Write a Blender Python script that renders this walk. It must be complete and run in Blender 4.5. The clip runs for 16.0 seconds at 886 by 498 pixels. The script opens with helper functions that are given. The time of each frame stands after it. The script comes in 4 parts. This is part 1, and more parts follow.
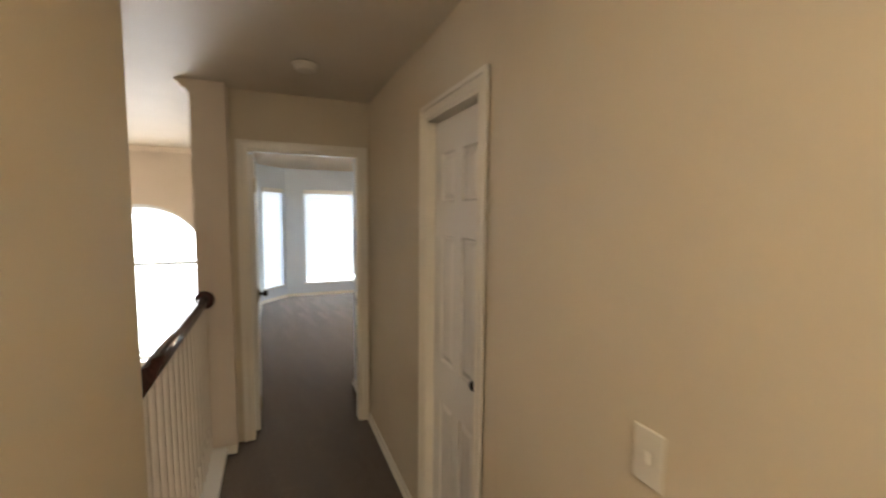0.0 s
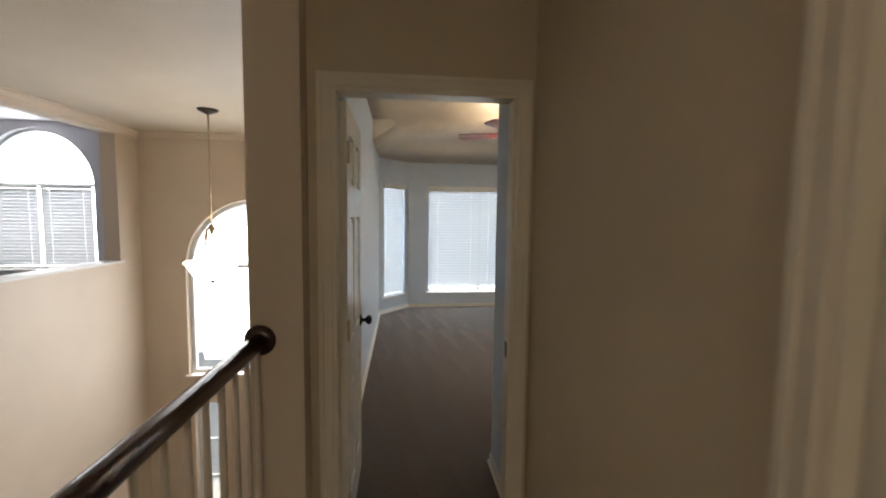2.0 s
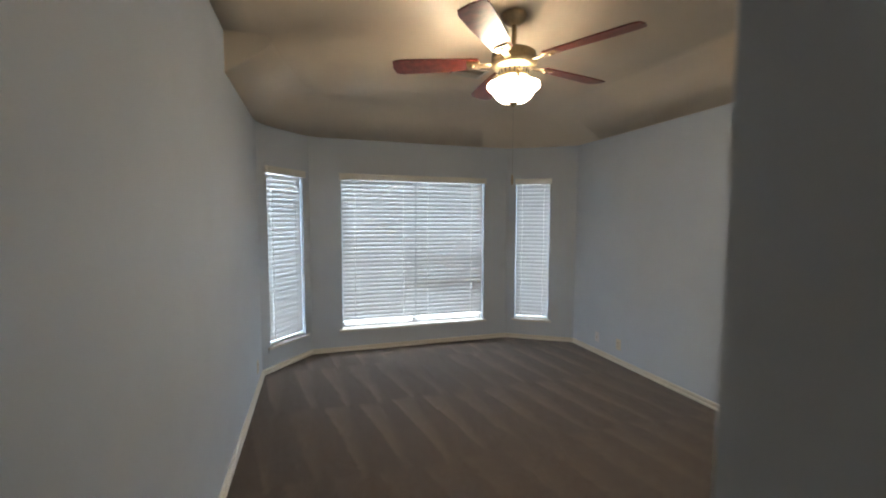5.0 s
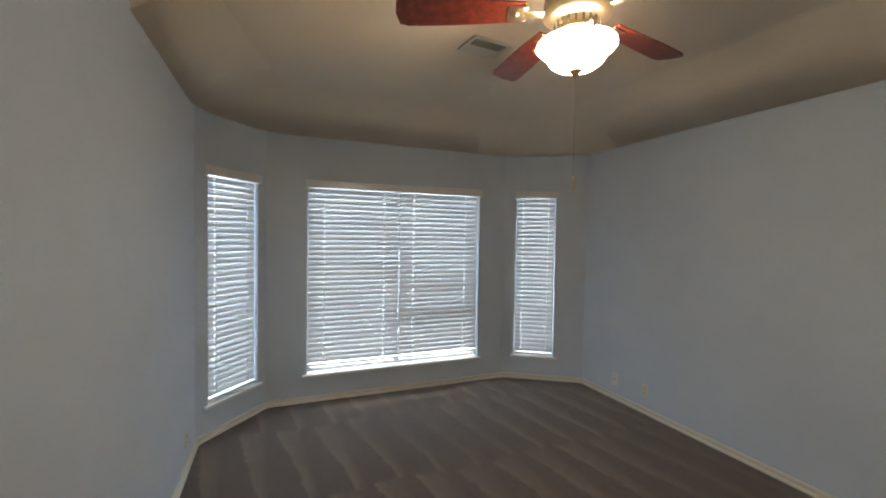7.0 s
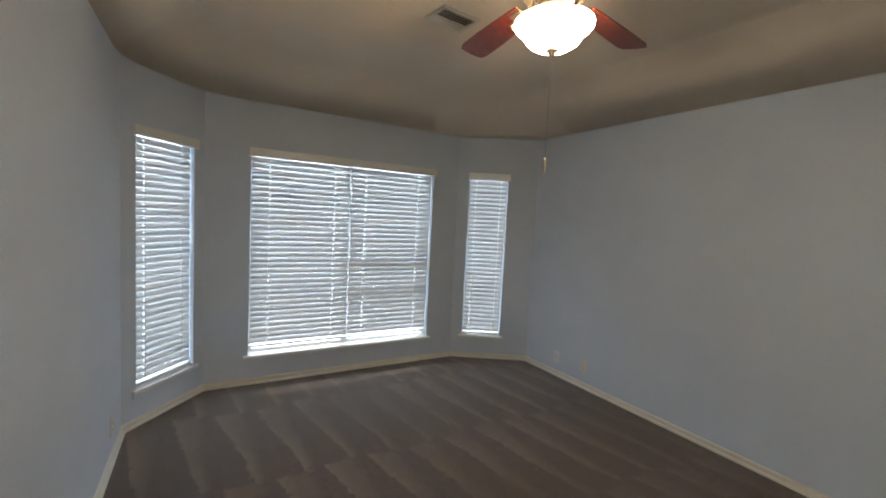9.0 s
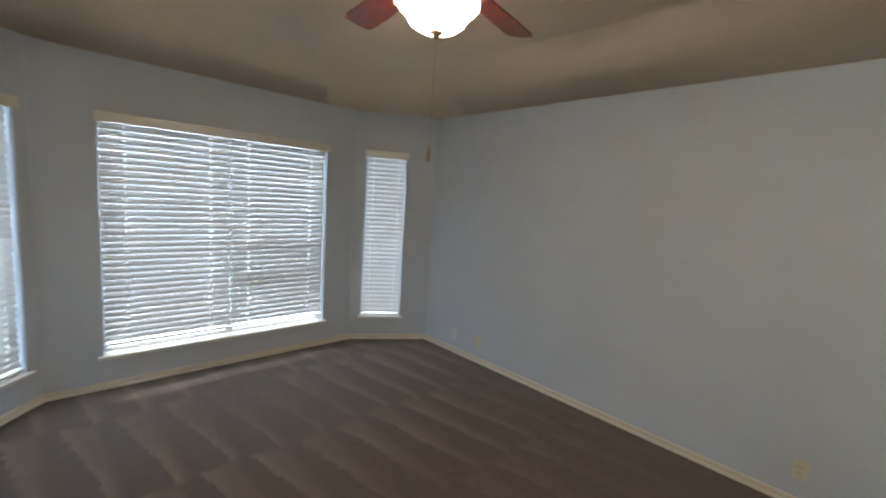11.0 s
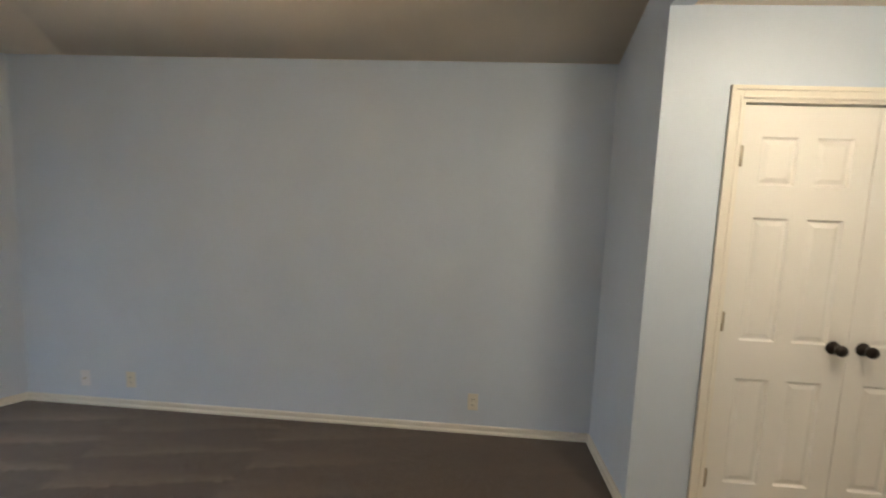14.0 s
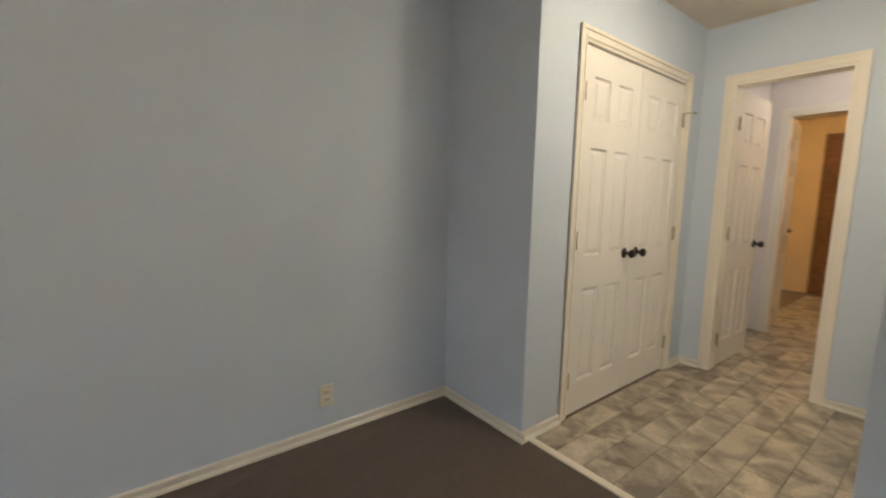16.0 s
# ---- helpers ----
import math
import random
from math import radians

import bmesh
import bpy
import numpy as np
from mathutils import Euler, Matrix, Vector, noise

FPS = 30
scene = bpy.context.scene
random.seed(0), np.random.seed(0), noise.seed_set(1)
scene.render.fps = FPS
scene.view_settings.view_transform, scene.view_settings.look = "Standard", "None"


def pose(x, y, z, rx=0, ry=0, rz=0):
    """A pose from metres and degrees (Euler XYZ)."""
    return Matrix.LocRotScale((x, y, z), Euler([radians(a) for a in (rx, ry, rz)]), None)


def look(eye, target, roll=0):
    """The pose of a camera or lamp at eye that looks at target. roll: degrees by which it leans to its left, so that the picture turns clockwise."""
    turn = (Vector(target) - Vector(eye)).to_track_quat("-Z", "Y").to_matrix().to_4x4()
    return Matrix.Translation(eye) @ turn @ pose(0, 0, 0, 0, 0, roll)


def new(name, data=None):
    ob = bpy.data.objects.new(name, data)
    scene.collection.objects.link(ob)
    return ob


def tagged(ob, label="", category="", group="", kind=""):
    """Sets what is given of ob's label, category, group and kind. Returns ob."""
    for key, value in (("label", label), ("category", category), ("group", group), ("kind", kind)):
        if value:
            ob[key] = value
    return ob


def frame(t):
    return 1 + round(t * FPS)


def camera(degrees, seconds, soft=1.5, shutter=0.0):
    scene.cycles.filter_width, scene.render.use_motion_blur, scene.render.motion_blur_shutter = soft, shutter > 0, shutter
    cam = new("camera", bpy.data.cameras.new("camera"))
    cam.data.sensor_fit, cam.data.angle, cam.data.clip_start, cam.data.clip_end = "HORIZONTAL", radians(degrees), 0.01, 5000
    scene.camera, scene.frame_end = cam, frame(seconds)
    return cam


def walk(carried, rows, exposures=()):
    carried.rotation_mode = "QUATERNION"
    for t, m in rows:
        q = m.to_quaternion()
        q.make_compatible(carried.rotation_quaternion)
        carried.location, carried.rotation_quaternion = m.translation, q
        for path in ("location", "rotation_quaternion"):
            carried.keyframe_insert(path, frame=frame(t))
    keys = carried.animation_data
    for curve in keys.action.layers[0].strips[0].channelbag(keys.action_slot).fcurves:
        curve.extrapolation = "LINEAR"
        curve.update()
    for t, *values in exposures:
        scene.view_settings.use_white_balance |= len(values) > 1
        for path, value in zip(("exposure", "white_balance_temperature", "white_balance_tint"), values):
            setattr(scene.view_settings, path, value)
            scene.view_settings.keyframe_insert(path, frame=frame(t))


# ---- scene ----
cam = camera(94.4, 16.0, soft=2.0, shutter=0.5)
PATH = [
    (0, (0.122, -0.421, 1.621), (0.888, 1.418, 1.446), 0.6),
    (0.5, (0.194, -0.109, 1.583), (0.634, 1.836, 1.437), 3.6),
    (1, (0.239, 0.255, 1.569), (0.574, 2.216, 1.372), -0.2),
    (1.5, (0.272, 0.608, 1.563), (0.532, 2.582, 1.374), -0.5),
    (2, (0.245, 0.953, 1.527), (0.446, 2.936, 1.371), 0.7),
    (2.5, (0.229, 1.305, 1.522), (0.442, 3.289, 1.388), 0.1),
    (3, (0.238, 1.667, 1.517), (0.376, 3.655, 1.341), 0.1),
    (3.5, (0.261, 1.992, 1.533), (0.488, 3.974, 1.381), 1.2),
    (4, (0.315, 2.363, 1.514), (0.707, 4.318, 1.368), 0.6),
    (6.5, (0.464, 3.796, 1.52), (1.162, 5.668, 1.419), 1.2),
    (7, (0.441, 3.933, 1.538), (1.193, 5.786, 1.476), 0.9),
    (7.5, (0.396, 4.009, 1.545), (1.323, 5.773, 1.38), 0.6),
    (8, (0.358, 4.011, 1.536), (1.331, 5.752, 1.394), 2.2),
    (10.5, (0.431, 4.026, 1.512), (1.59, 5.639, 1.279), 3.3),
    (11, (0.479, 4.032, 1.589), (1.845, 5.472, 1.343), 3.9),
    (11.5, (0.446, 4.102, 1.541), (2.051, 5.278, 1.33), 3.5),
    (12, (0.449, 4.122, 1.541), (2.209, 5.046, 1.32), 3.3),
    (12.5, (0.559, 4.056, 1.545), (2.387, 4.833, 1.314), 2.9),
    (13, (0.702, 3.979, 1.547), (2.592, 4.589, 1.311), 2.0),
    (13.5, (0.756, 4.044, 1.536), (2.711, 4.435, 1.378), 3.4),
    (14, (0.815, 4.223, 1.513), (2.8, 4.354, 1.308), 2.3),
    (14.5, (0.92, 4.389, 1.438), (2.9, 4.159, 1.272), 1.6),
    (15, (1.109, 4.59, 1.382), (3.025, 4.053, 1.176), 1.7),
    (15.5, (1.288, 4.813, 1.254), (3.069, 3.925, 1.058), 1.7),
    (16, (1.53, 4.924, 1.234), (3.095, 3.705, 0.988), 1.2),
]
walk(cam, [(t, look(eye, target, roll)) for t, eye, target, roll in PATH],
     [(0, 0.8), (0.5, 0.65), (1, 0.4), (1.5, 0.2), (2.5, 0.0), (3.5, -0.1), (4.2, -0.25), (6.5, -0.5), (8, -0.48), (10.5, -0.38), (12.5, -0.2), (16, -0.15)])

# ---- world, sun, daylight at the openings ----
world = bpy.data.worlds.new("world")
scene.world = world
world.use_nodes = True
wn, wl = world.node_tree.nodes, world.node_tree.links
sky = wn.new("ShaderNodeTexSky")
sky.sky_type, sky.sun_disc, sky.sun_elevation, sky.sun_rotation = "NISHITA", False, radians(60), radians(4)
wl.new(sky.outputs[0], wn["Background"].inputs[0])
wn["Background"].inputs[1].default_value = 0.12

sun = new("sun", bpy.data.lights.new("sun", "SUN"))
sun.data.energy, sun.data.angle, sun.data.color = 5.0, radians(0.5), (1, 0.95, 0.88)
sun.matrix_world = look((1.0, 14.74, 12.4), (1.55, 7.6, 0))


def window_light(name, place, target, width, height, watts, colour=(0.70, 0.85, 1.0)):
    """Sky light standing in a window's opening, outside the pane."""
    ob = new(name, bpy.data.lights.new(name, "AREA"))
    ob.data.shape, ob.data.size, ob.data.size_y = "RECTANGLE", width, height
    ob.data.energy, ob.data.color = watts, colour
    ob.matrix_world = look(place, target)
    return ob


LIGHT_BAY, LIGHT_SIDE, LIGHT_ARCH, LIGHT_LOFT = 150, 54, 64, 88
window_light("sky_light_bay", (1.55, 8.12, 1.12), (1.55, 0, 1.12), 1.95, 1.9, LIGHT_BAY)
window_light("sky_light_bay_side", (-0.075, 7.80, 1.12), (0.66, 7.13, 1.12), 0.52, 1.9, LIGHT_SIDE)
window_light("sky_light_bay_side", (3.255, 7.83, 1.12), (2.73, 6.99, 1.12), 0.52, 1.9, LIGHT_SIDE)
window_light("sky_light_arch", (-1.435, 6.2, 0.7), (-1.2, 0, -1.0), 1.7, 2.2, LIGHT_ARCH, (0.95, 0.96, 1.0))
window_light("sky_light_loft", (-4.885, 7.7, 1.7), (-4.885, 0, 1.7), 1.5, 2.0, LIGHT_LOFT, (0.95, 0.96, 1.0))


# ---- materials ----
def material(name, colour, rough=0.6, metal=0.0, grain=0.0, grain_scale=200.0, bump=0.0, bump_scale=300.0, blotch=0.06, blotch_scale=2.5,
             emit=None, emit_strength=0.0, spec=0.5, piece=0.0):
    m = bpy.data.materials.new(name)
    m.use_nodes = True
    n, l = m.node_tree.nodes, m.node_tree.links
    b = n["Principled BSDF"]
    b.inputs["Roughness"].default_value, b.inputs["Metallic"].default_value = rough, metal
    b.inputs["Specular IOR Level"].default_value = spec
    co = n.new("ShaderNodeTexCoord")
    geo = n.new("ShaderNodeNewGeometry")
    big = n.new("ShaderNodeTexNoise")
    big.inputs["Scale"].default_value, big.inputs["Detail"].default_value = blotch_scale, 4
    l.new(geo.outputs["Position"], big.inputs["Vector"])
    ramp = n.new("ShaderNodeMapRange")
    ramp.inputs["From Min"].default_value, ramp.inputs["From Max"].default_value = 0.3, 0.7
    ramp.inputs["To Min"].default_value, ramp.inputs["To Max"].default_value = 1 - blotch, 1 + blotch
    l.new(big.outputs["Fac"], ramp.inputs["Value"])
    mul = n.new("ShaderNodeVectorMath")
    mul.operation = "SCALE"
    mul.inputs[0].default_value = colour
    value = ramp.outputs[0]
    if grain:
        fine = n.new("ShaderNodeTexNoise")
        fine.inputs["Scale"].default_value, fine.inputs["Detail"].default_value = grain_scale, 3
        l.new(geo.outputs["Position"], fine.inputs["Vector"])
        r2 = n.new("ShaderNodeMapRange")
        r2.inputs["From Min"].default_value, r2.inputs["From Max"].default_value = 0.3, 0.7
        r2.inputs["To Min"].default_value, r2.inputs["To Max"].default_value = 1 - grain, 1 + grain
        l.new(fine.outputs["Fac"], r2.inputs["Value"])
        both = n.new("ShaderNodeMath")
        both.operation = "MULTIPLY"
        l.new(value, both.inputs[0]), l.new(r2.outputs[0], both.inputs[1])
        value = both.outputs[0]
    if piece:
        info = n.new("ShaderNodeObjectInfo")
        r3 = n.new("ShaderNodeMapRange")
        r3.inputs["To Min"].default_value, r3.inputs["To Max"].default_value = 1 - piece, 1 + piece
        l.new(info.outputs["Random"], r3.inputs["Value"])
        both = n.new("ShaderNodeMath")
        both.operation = "MULTIPLY"
        l.new(value, both.inputs[0]), l.new(r3.outputs[0], both.inputs[1])
        value = both.outputs[0]
    l.new(value, mul.inputs["Scale"])
    l.new(mul.outputs[0], b.inputs["Base Color"])
    if bump:
        fine = n.new("ShaderNodeTexNoise")
        fine.inputs["Scale"].default_value, fine.inputs["Detail"].default_value = bump_scale, 4
        l.new(geo.outputs["Position"], fine.inputs["Vector"])
        bp = n.new("ShaderNodeBump")
        bp.inputs["Strength"].default_value, bp.inputs["Distance"].default_value = bump, 0.003
        l.new(fine.outputs["Fac"], bp.inputs["Height"])
        l.new(bp.outputs[0], b.inputs["Normal"])
    if emit:
        b.inputs["Emission Color"].default_value = (*emit, 1)
        b.inputs["Emission Strength"].default_value = emit_strength
    return m


M_BLUE = material("blue_wall_paint", (0.575, 0.635, 0.715), 0.55, bump=0.09, bump_scale=110, blotch=0.03)
M_TAN = material("tan_wall_paint", (0.63, 0.54, 0.405), 0.62, bump=0.09, bump_scale=110, blotch=0.03)
M_CREAM = material("cream_foyer_paint", (0.66, 0.56, 0.455), 0.55, bump=0.09, bump_scale=110, blotch=0.03)
M_LILAC = material("pale_grey_paint", (0.72, 0.71, 0.74), 0.55, bump=0.2, bump_scale=120, blotch=0.03)
M_CEIL = material("ceiling_paint", (0.76, 0.655, 0.53), 0.33, bump=0.10, bump_scale=90, blotch=0.04)
M_HALLCEIL = material("hall_ceiling_paint", (0.63, 0.56, 0.465), 0.6, bump=0.3, bump_scale=90, blotch=0.03)
M_TRIM = material("cream_trim_paint", (0.80, 0.74, 0.64), 0.28, blotch=0.03, bump=0.05, bump_scale=60)
M_DOOR = material("cream_door_paint", (0.83, 0.79, 0.73), 0.25, blotch=0.02, bump=0.06, bump_scale=60)
M_WHITE = material("white_trim_paint", (0.78, 0.77, 0.74), 0.3, blotch=0.03)
M_BASEGROOVE = material("baseboard_paint", (0.72, 0.68, 0.60), 0.35, blotch=0.05)
M_VINYL = material("white_vinyl_frame", (0.72, 0.74, 0.76), 0.35, blotch=0.02)
M_RAIL = material("dark_stained_handrail", (0.045, 0.016, 0.012), 0.22, grain=0.35, grain_scale=40, blotch=0.2, bump=0.05)
M_BALUSTER = material("baluster_paint", (0.68, 0.61, 0.52), 0.35, blotch=0.04)
M_BRONZE = material("dark_bronze", (0.035, 0.028, 0.024), 0.3, metal=0.85, blotch=0.15, blotch_scale=40)
M_PEWTER = material("antique_pewter", (0.52, 0.40, 0.25), 0.28, metal=0.9, blotch=0.15, blotch_scale=30)
M_NICKEL = material("hinge_metal", (0.45, 0.38, 0.28), 0.35, metal=0.9, blotch=0.1, blotch_scale=40)
M_BLADE = material("mahogany_blade", (0.14, 0.026, 0.015), 0.3, grain=0.4, grain_scale=30, blotch=0.2)
M_GLOW = material("lit_alabaster_glass", (0.9, 0.85, 0.75), 0.4, emit=(1.0, 0.83, 0.61), emit_strength=70)
M_CHANGLOW = material("lit_chandelier_glass", (0.9, 0.87, 0.8), 0.4, emit=(1.0, 0.86, 0.62), emit_strength=6)
M_PLATE = material("almond_wall_plate", (0.70, 0.65, 0.56), 0.35, blotch=0.02)
M_SLOT = material("outlet_slot", (0.05, 0.05, 0.05), 0.5)
M_GROUT = material("grout", (0.22, 0.19, 0.155), 0.85, grain=0.2, grain_scale=150)
M_STRIP = material("threshold_strip", (0.70, 0.65, 0.57), 0.35, blotch=0.06)
M_GRASS = material("pale_paving", (0.46, 0.45, 0.42), 0.9, grain=0.2, grain_scale=20, blotch=0.15, blotch_scale=0.5)
M_AMBER = material("amber_room_paint", (0.78, 0.62, 0.38), 0.5, blotch=0.05, bump=0.2)
M_BROWN = material("brown_door_wood", (0.20, 0.10, 0.045), 0.45, grain=0.3, grain_scale=25, blotch=0.2)
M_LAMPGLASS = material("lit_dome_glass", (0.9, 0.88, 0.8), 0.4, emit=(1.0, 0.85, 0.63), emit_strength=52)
M_HALLGLASS = material("lit_hall_glass", (0.9, 0.86, 0.75), 0.4, emit=(1.0, 0.88, 0.68), emit_strength=78)
M_BATHGLASS = material("lit_bath_glass", (0.9, 0.88, 0.8), 0.4, emit=(1.0, 0.84, 0.66), emit_strength=34)
M_VENTDARK = material("duct_dark", (0.06, 0.055, 0.05), 0.8)
M_SMOKE = material("detector_plastic", (0.66, 0.60, 0.52), 0.45)


def carpet_material():
    m = bpy.data.materials.new("taupe_carpet")
    m.use_nodes = True
    n, l = m.node_tree.nodes, m.node_tree.links
    b = n["Principled BSDF"]
    b.inputs["Roughness"].default_value = 0.95
    b.inputs["Specular IOR Level"].default_value = 0.1
    b.inputs["Sheen Weight"].default_value, b.inputs["Sheen Roughness"].default_value = 0.3, 0.5
    geo = n.new("ShaderNodeNewGeometry")
    def calc(op, p, q=0.0, r=0.0):
        k = n.new("ShaderNodeMath")
        k.operation = op
        for socket, v in zip(k.inputs, (p, q, r)):
            if isinstance(v, (int, float)):
                socket.default_value = v
            else:
                l.new(v, socket)
        return k.outputs[0]

    def cloud(scale, detail):
        k = n.new("ShaderNodeTexNoise")
        k.inputs["Scale"].default_value, k.inputs["Detail"].default_value = scale, detail
        l.new(geo.outputs["Position"], k.inputs["Vector"])
        return k.outputs["Fac"]

    def ease(v, a0, a1, b0, b1):
        k = n.new("ShaderNodeMapRange")
        k.interpolation_type = "SMOOTHSTEP"
        l.new(v, k.inputs["Value"])
        for name, w in (("From Min", a0), ("From Max", a1), ("To Min", b0), ("To Max", b1)):
            k.inputs[name].default_value = w
        return k.outputs[0]

    # vacuum strokes: rows of wedges, each laid over the last, with wandering edges
    axes = n.new("ShaderNodeSeparateXYZ")
    l.new(geo.outputs["Position"], axes.inputs[0])
    x, y = axes.outputs[0], axes.outputs[1]
    wander, ragged, patch = cloud(1.6, 2), cloud(26, 3), cloud(0.9, 3)
    rows = calc("DIVIDE", calc("MULTIPLY_ADD", wander, 0.35, calc("MULTIPLY_ADD", ragged, 0.16, y)), 0.95)
    row, v = calc("FLOOR", rows), calc("FRACT", rows)
    u = calc("MULTIPLY_ADD", wander, 0.09, calc("MULTIPLY_ADD", ragged, 0.07, calc("MULTIPLY_ADD", y, 0.20, x)))
    saw = calc("FRACT", calc("ADD", calc("DIVIDE", u, 0.27), calc("MULTIPLY", row, 0.377)))
    edge = calc("SUBTRACT", calc("MULTIPLY_ADD", v, 0.50, 0.16), saw)
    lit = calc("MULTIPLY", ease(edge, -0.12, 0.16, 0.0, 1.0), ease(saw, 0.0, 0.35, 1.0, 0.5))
    # strokes strengthen towards the windows: the pile's sheen put into the colour
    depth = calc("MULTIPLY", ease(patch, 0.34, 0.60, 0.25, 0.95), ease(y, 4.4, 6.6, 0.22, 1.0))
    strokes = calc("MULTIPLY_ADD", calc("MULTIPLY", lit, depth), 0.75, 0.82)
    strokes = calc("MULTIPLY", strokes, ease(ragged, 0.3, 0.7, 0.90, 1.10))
    tuft = n.new("ShaderNodeTexNoise")
    tuft.inputs["Scale"].default_value, tuft.inputs["Detail"].default_value = 260, 3
    l.new(geo.outputs["Position"], tuft.inputs["Vector"])
    rt = n.new("ShaderNodeMapRange")
    rt.inputs["From Min"].default_value, rt.inputs["From Max"].default_value = 0.3, 0.7
    rt.inputs["To Min"].default_value, rt.inputs["To Max"].default_value = 0.7, 1.3
    l.new(tuft.outputs["Fac"], rt.inputs["Value"])
    f = n.new("ShaderNodeMath")
    f.operation = "MULTIPLY"
    l.new(strokes, f.inputs[0]), l.new(rt.outputs[0], f.inputs[1])
    mul = n.new("ShaderNodeVectorMath")
    mul.operation = "SCALE"
    mul.inputs[0].default_value = (0.107, 0.079, 0.063)
    l.new(f.outputs[0], mul.inputs["Scale"])
    l.new(mul.outputs[0], b.inputs["Base Color"])
    bp = n.new("ShaderNodeBump")
    bp.inputs["Strength"].default_value, bp.inputs["Distance"].default_value = 0.6, 0.006
    l.new(tuft.outputs["Fac"], bp.inputs["Height"])
    l.new(bp.outputs[0], b.inputs["Normal"])
    return m


def slat_material():
    """Thin white slat that lets some light through."""
    m = bpy.data.materials.new("white_blind_slat")
    m.use_nodes = True
    n, l = m.node_tree.nodes, m.node_tree.links
    b, out = n["Principled BSDF"], n["Material Output"]
    b.inputs["Base Color"].default_value, b.inputs["Roughness"].default_value = (0.80, 0.81, 0.82, 1), 0.4
    t = n.new("ShaderNodeBsdfTranslucent")
    t.inputs["Color"].default_value = (0.80, 0.81, 0.82, 1)
    mix = n.new("ShaderNodeMixShader")
    mix.inputs[0].default_value = 0.115
    l.new(b.outputs[0], mix.inputs[1]), l.new(t.outputs[0], mix.inputs[2]), l.new(mix.outputs[0], out.inputs["Surface"])
    return m


def tile_material():
    m = material("grey_stone_plank_tile", (0.41, 0.355, 0.28), 0.42, grain=0.12, grain_scale=60, blotch=0.0, bump=0.15, bump_scale=50, piece=0.16)
    n, l = m.node_tree.nodes, m.node_tree.links
    # cloudy veins, different on every tile
    geo, info = n.new("ShaderNodeNewGeometry"), n.new("ShaderNodeObjectInfo")
    off = n.new("ShaderNodeVectorMath")
    off.operation = "MULTIPLY_ADD"
    off.inputs[1].default_value = (40, 40, 40)
    l.new(info.outputs["Random"], off.inputs[0]), l.new(geo.outputs["Position"], off.inputs[2])
    cloud = n.new("ShaderNodeTexNoise")
    cloud.inputs["Scale"].default_value, cloud.inputs["Detail"].default_value, cloud.inputs["Distortion"].default_value = 6, 6, 0.7
    l.new(off.outputs[0], cloud.inputs["Vector"])
    r = n.new("ShaderNodeMapRange")
    r.inputs["From Min"].default_value, r.inputs["From Max"].default_value = 0.35, 0.62
    r.inputs["To Min"].default_value, r.inputs["To Max"].default_value = 0.42, 1.18
    l.new(cloud.outputs["Fac"], r.inputs["Value"])
    b = n["Principled BSDF"]
    old = b.inputs["Base Color"].links[0].from_socket
    mul = n.new("ShaderNodeVectorMath")
    mul.operation = "SCALE"
    l.new(old, mul.inputs[0]), l.new(r.outputs[0], mul.inputs["Scale"]), l.new(mul.outputs[0], b.inputs["Base Color"])
    return m


def glass_material():
    m = bpy.data.materials.new("window_glass")
    m.use_nodes = True
    b = m.node_tree.nodes["Principled BSDF"]
    b.inputs["Base Color"].default_value, b.inputs["Roughness"].default_value = (0.97, 0.99, 0.98, 1), 0.02
    b.inputs["Transmission Weight"].default_value, b.inputs["IOR"].default_value = 1.0, 1.45
    return m


M_CARPET, M_SLAT, M_TILE, M_GLASS = carpet_material(), slat_material(), tile_material(), glass_material()


# ---- mesh helpers ----
def box(bm, x0, y0, z0, x1, y1, z1, m=None, bevel=0.0):
    vs = [bm.verts.new((x, y, z)) for x in (x0, x1) for y in (y0, y1) for z in (z0, z1)]
    fs = [bm.faces.new([vs[i] for i in f]) for f in ((0, 1, 3, 2), (4, 6, 7, 5), (0, 4, 5, 1), (2, 3, 7, 6), (0, 2, 6, 4), (1, 5, 7, 3))]
    if bevel:
        es = list({e for f in fs for e in f.edges})
        r = bmesh.ops.bevel(bm, geom=es, offset=bevel, segments=2, affect="EDGES", profile=0.5)
        vs = list({v for v in r["verts"]} | {v for v in vs if v.is_valid})
    if m is not None:
        bmesh.ops.transform(bm, matrix=m, verts=[v for v in vs if v.is_valid])
    return vs


def lathe(bm, profile, segments=24, m=None):
    """Turns a list of (radius, z) about the z axis."""
    rings = []
    for r, z in profile:
        if r < 1e-5:
            rings.append([bm.verts.new((0, 0, z))])
        else:
            rings.append([bm.verts.new((r * math.cos(2 * math.pi * i / segments), r * math.sin(2 * math.pi * i / segments), z)) for i in range(segments)])
    for a, b in zip(rings, rings[1:]):
        for i in range(segments):
            j = (i + 1) % segments
            if len(a) == 1 and len(b) > 1:
                bm.faces.new((a[0], b[j], b[i]))
            elif len(b) == 1 and len(a) > 1:
                bm.faces.new((a[i], a[j], b[0]))
            elif len(a) > 1:
                bm.faces.new((a[i], a[j], b[j], b[i]))
    for f in bm.faces:
        f.smooth = True
    if m is not None:
        bmesh.ops.transform(bm, matrix=m, verts=[v for ring in rings for v in ring])


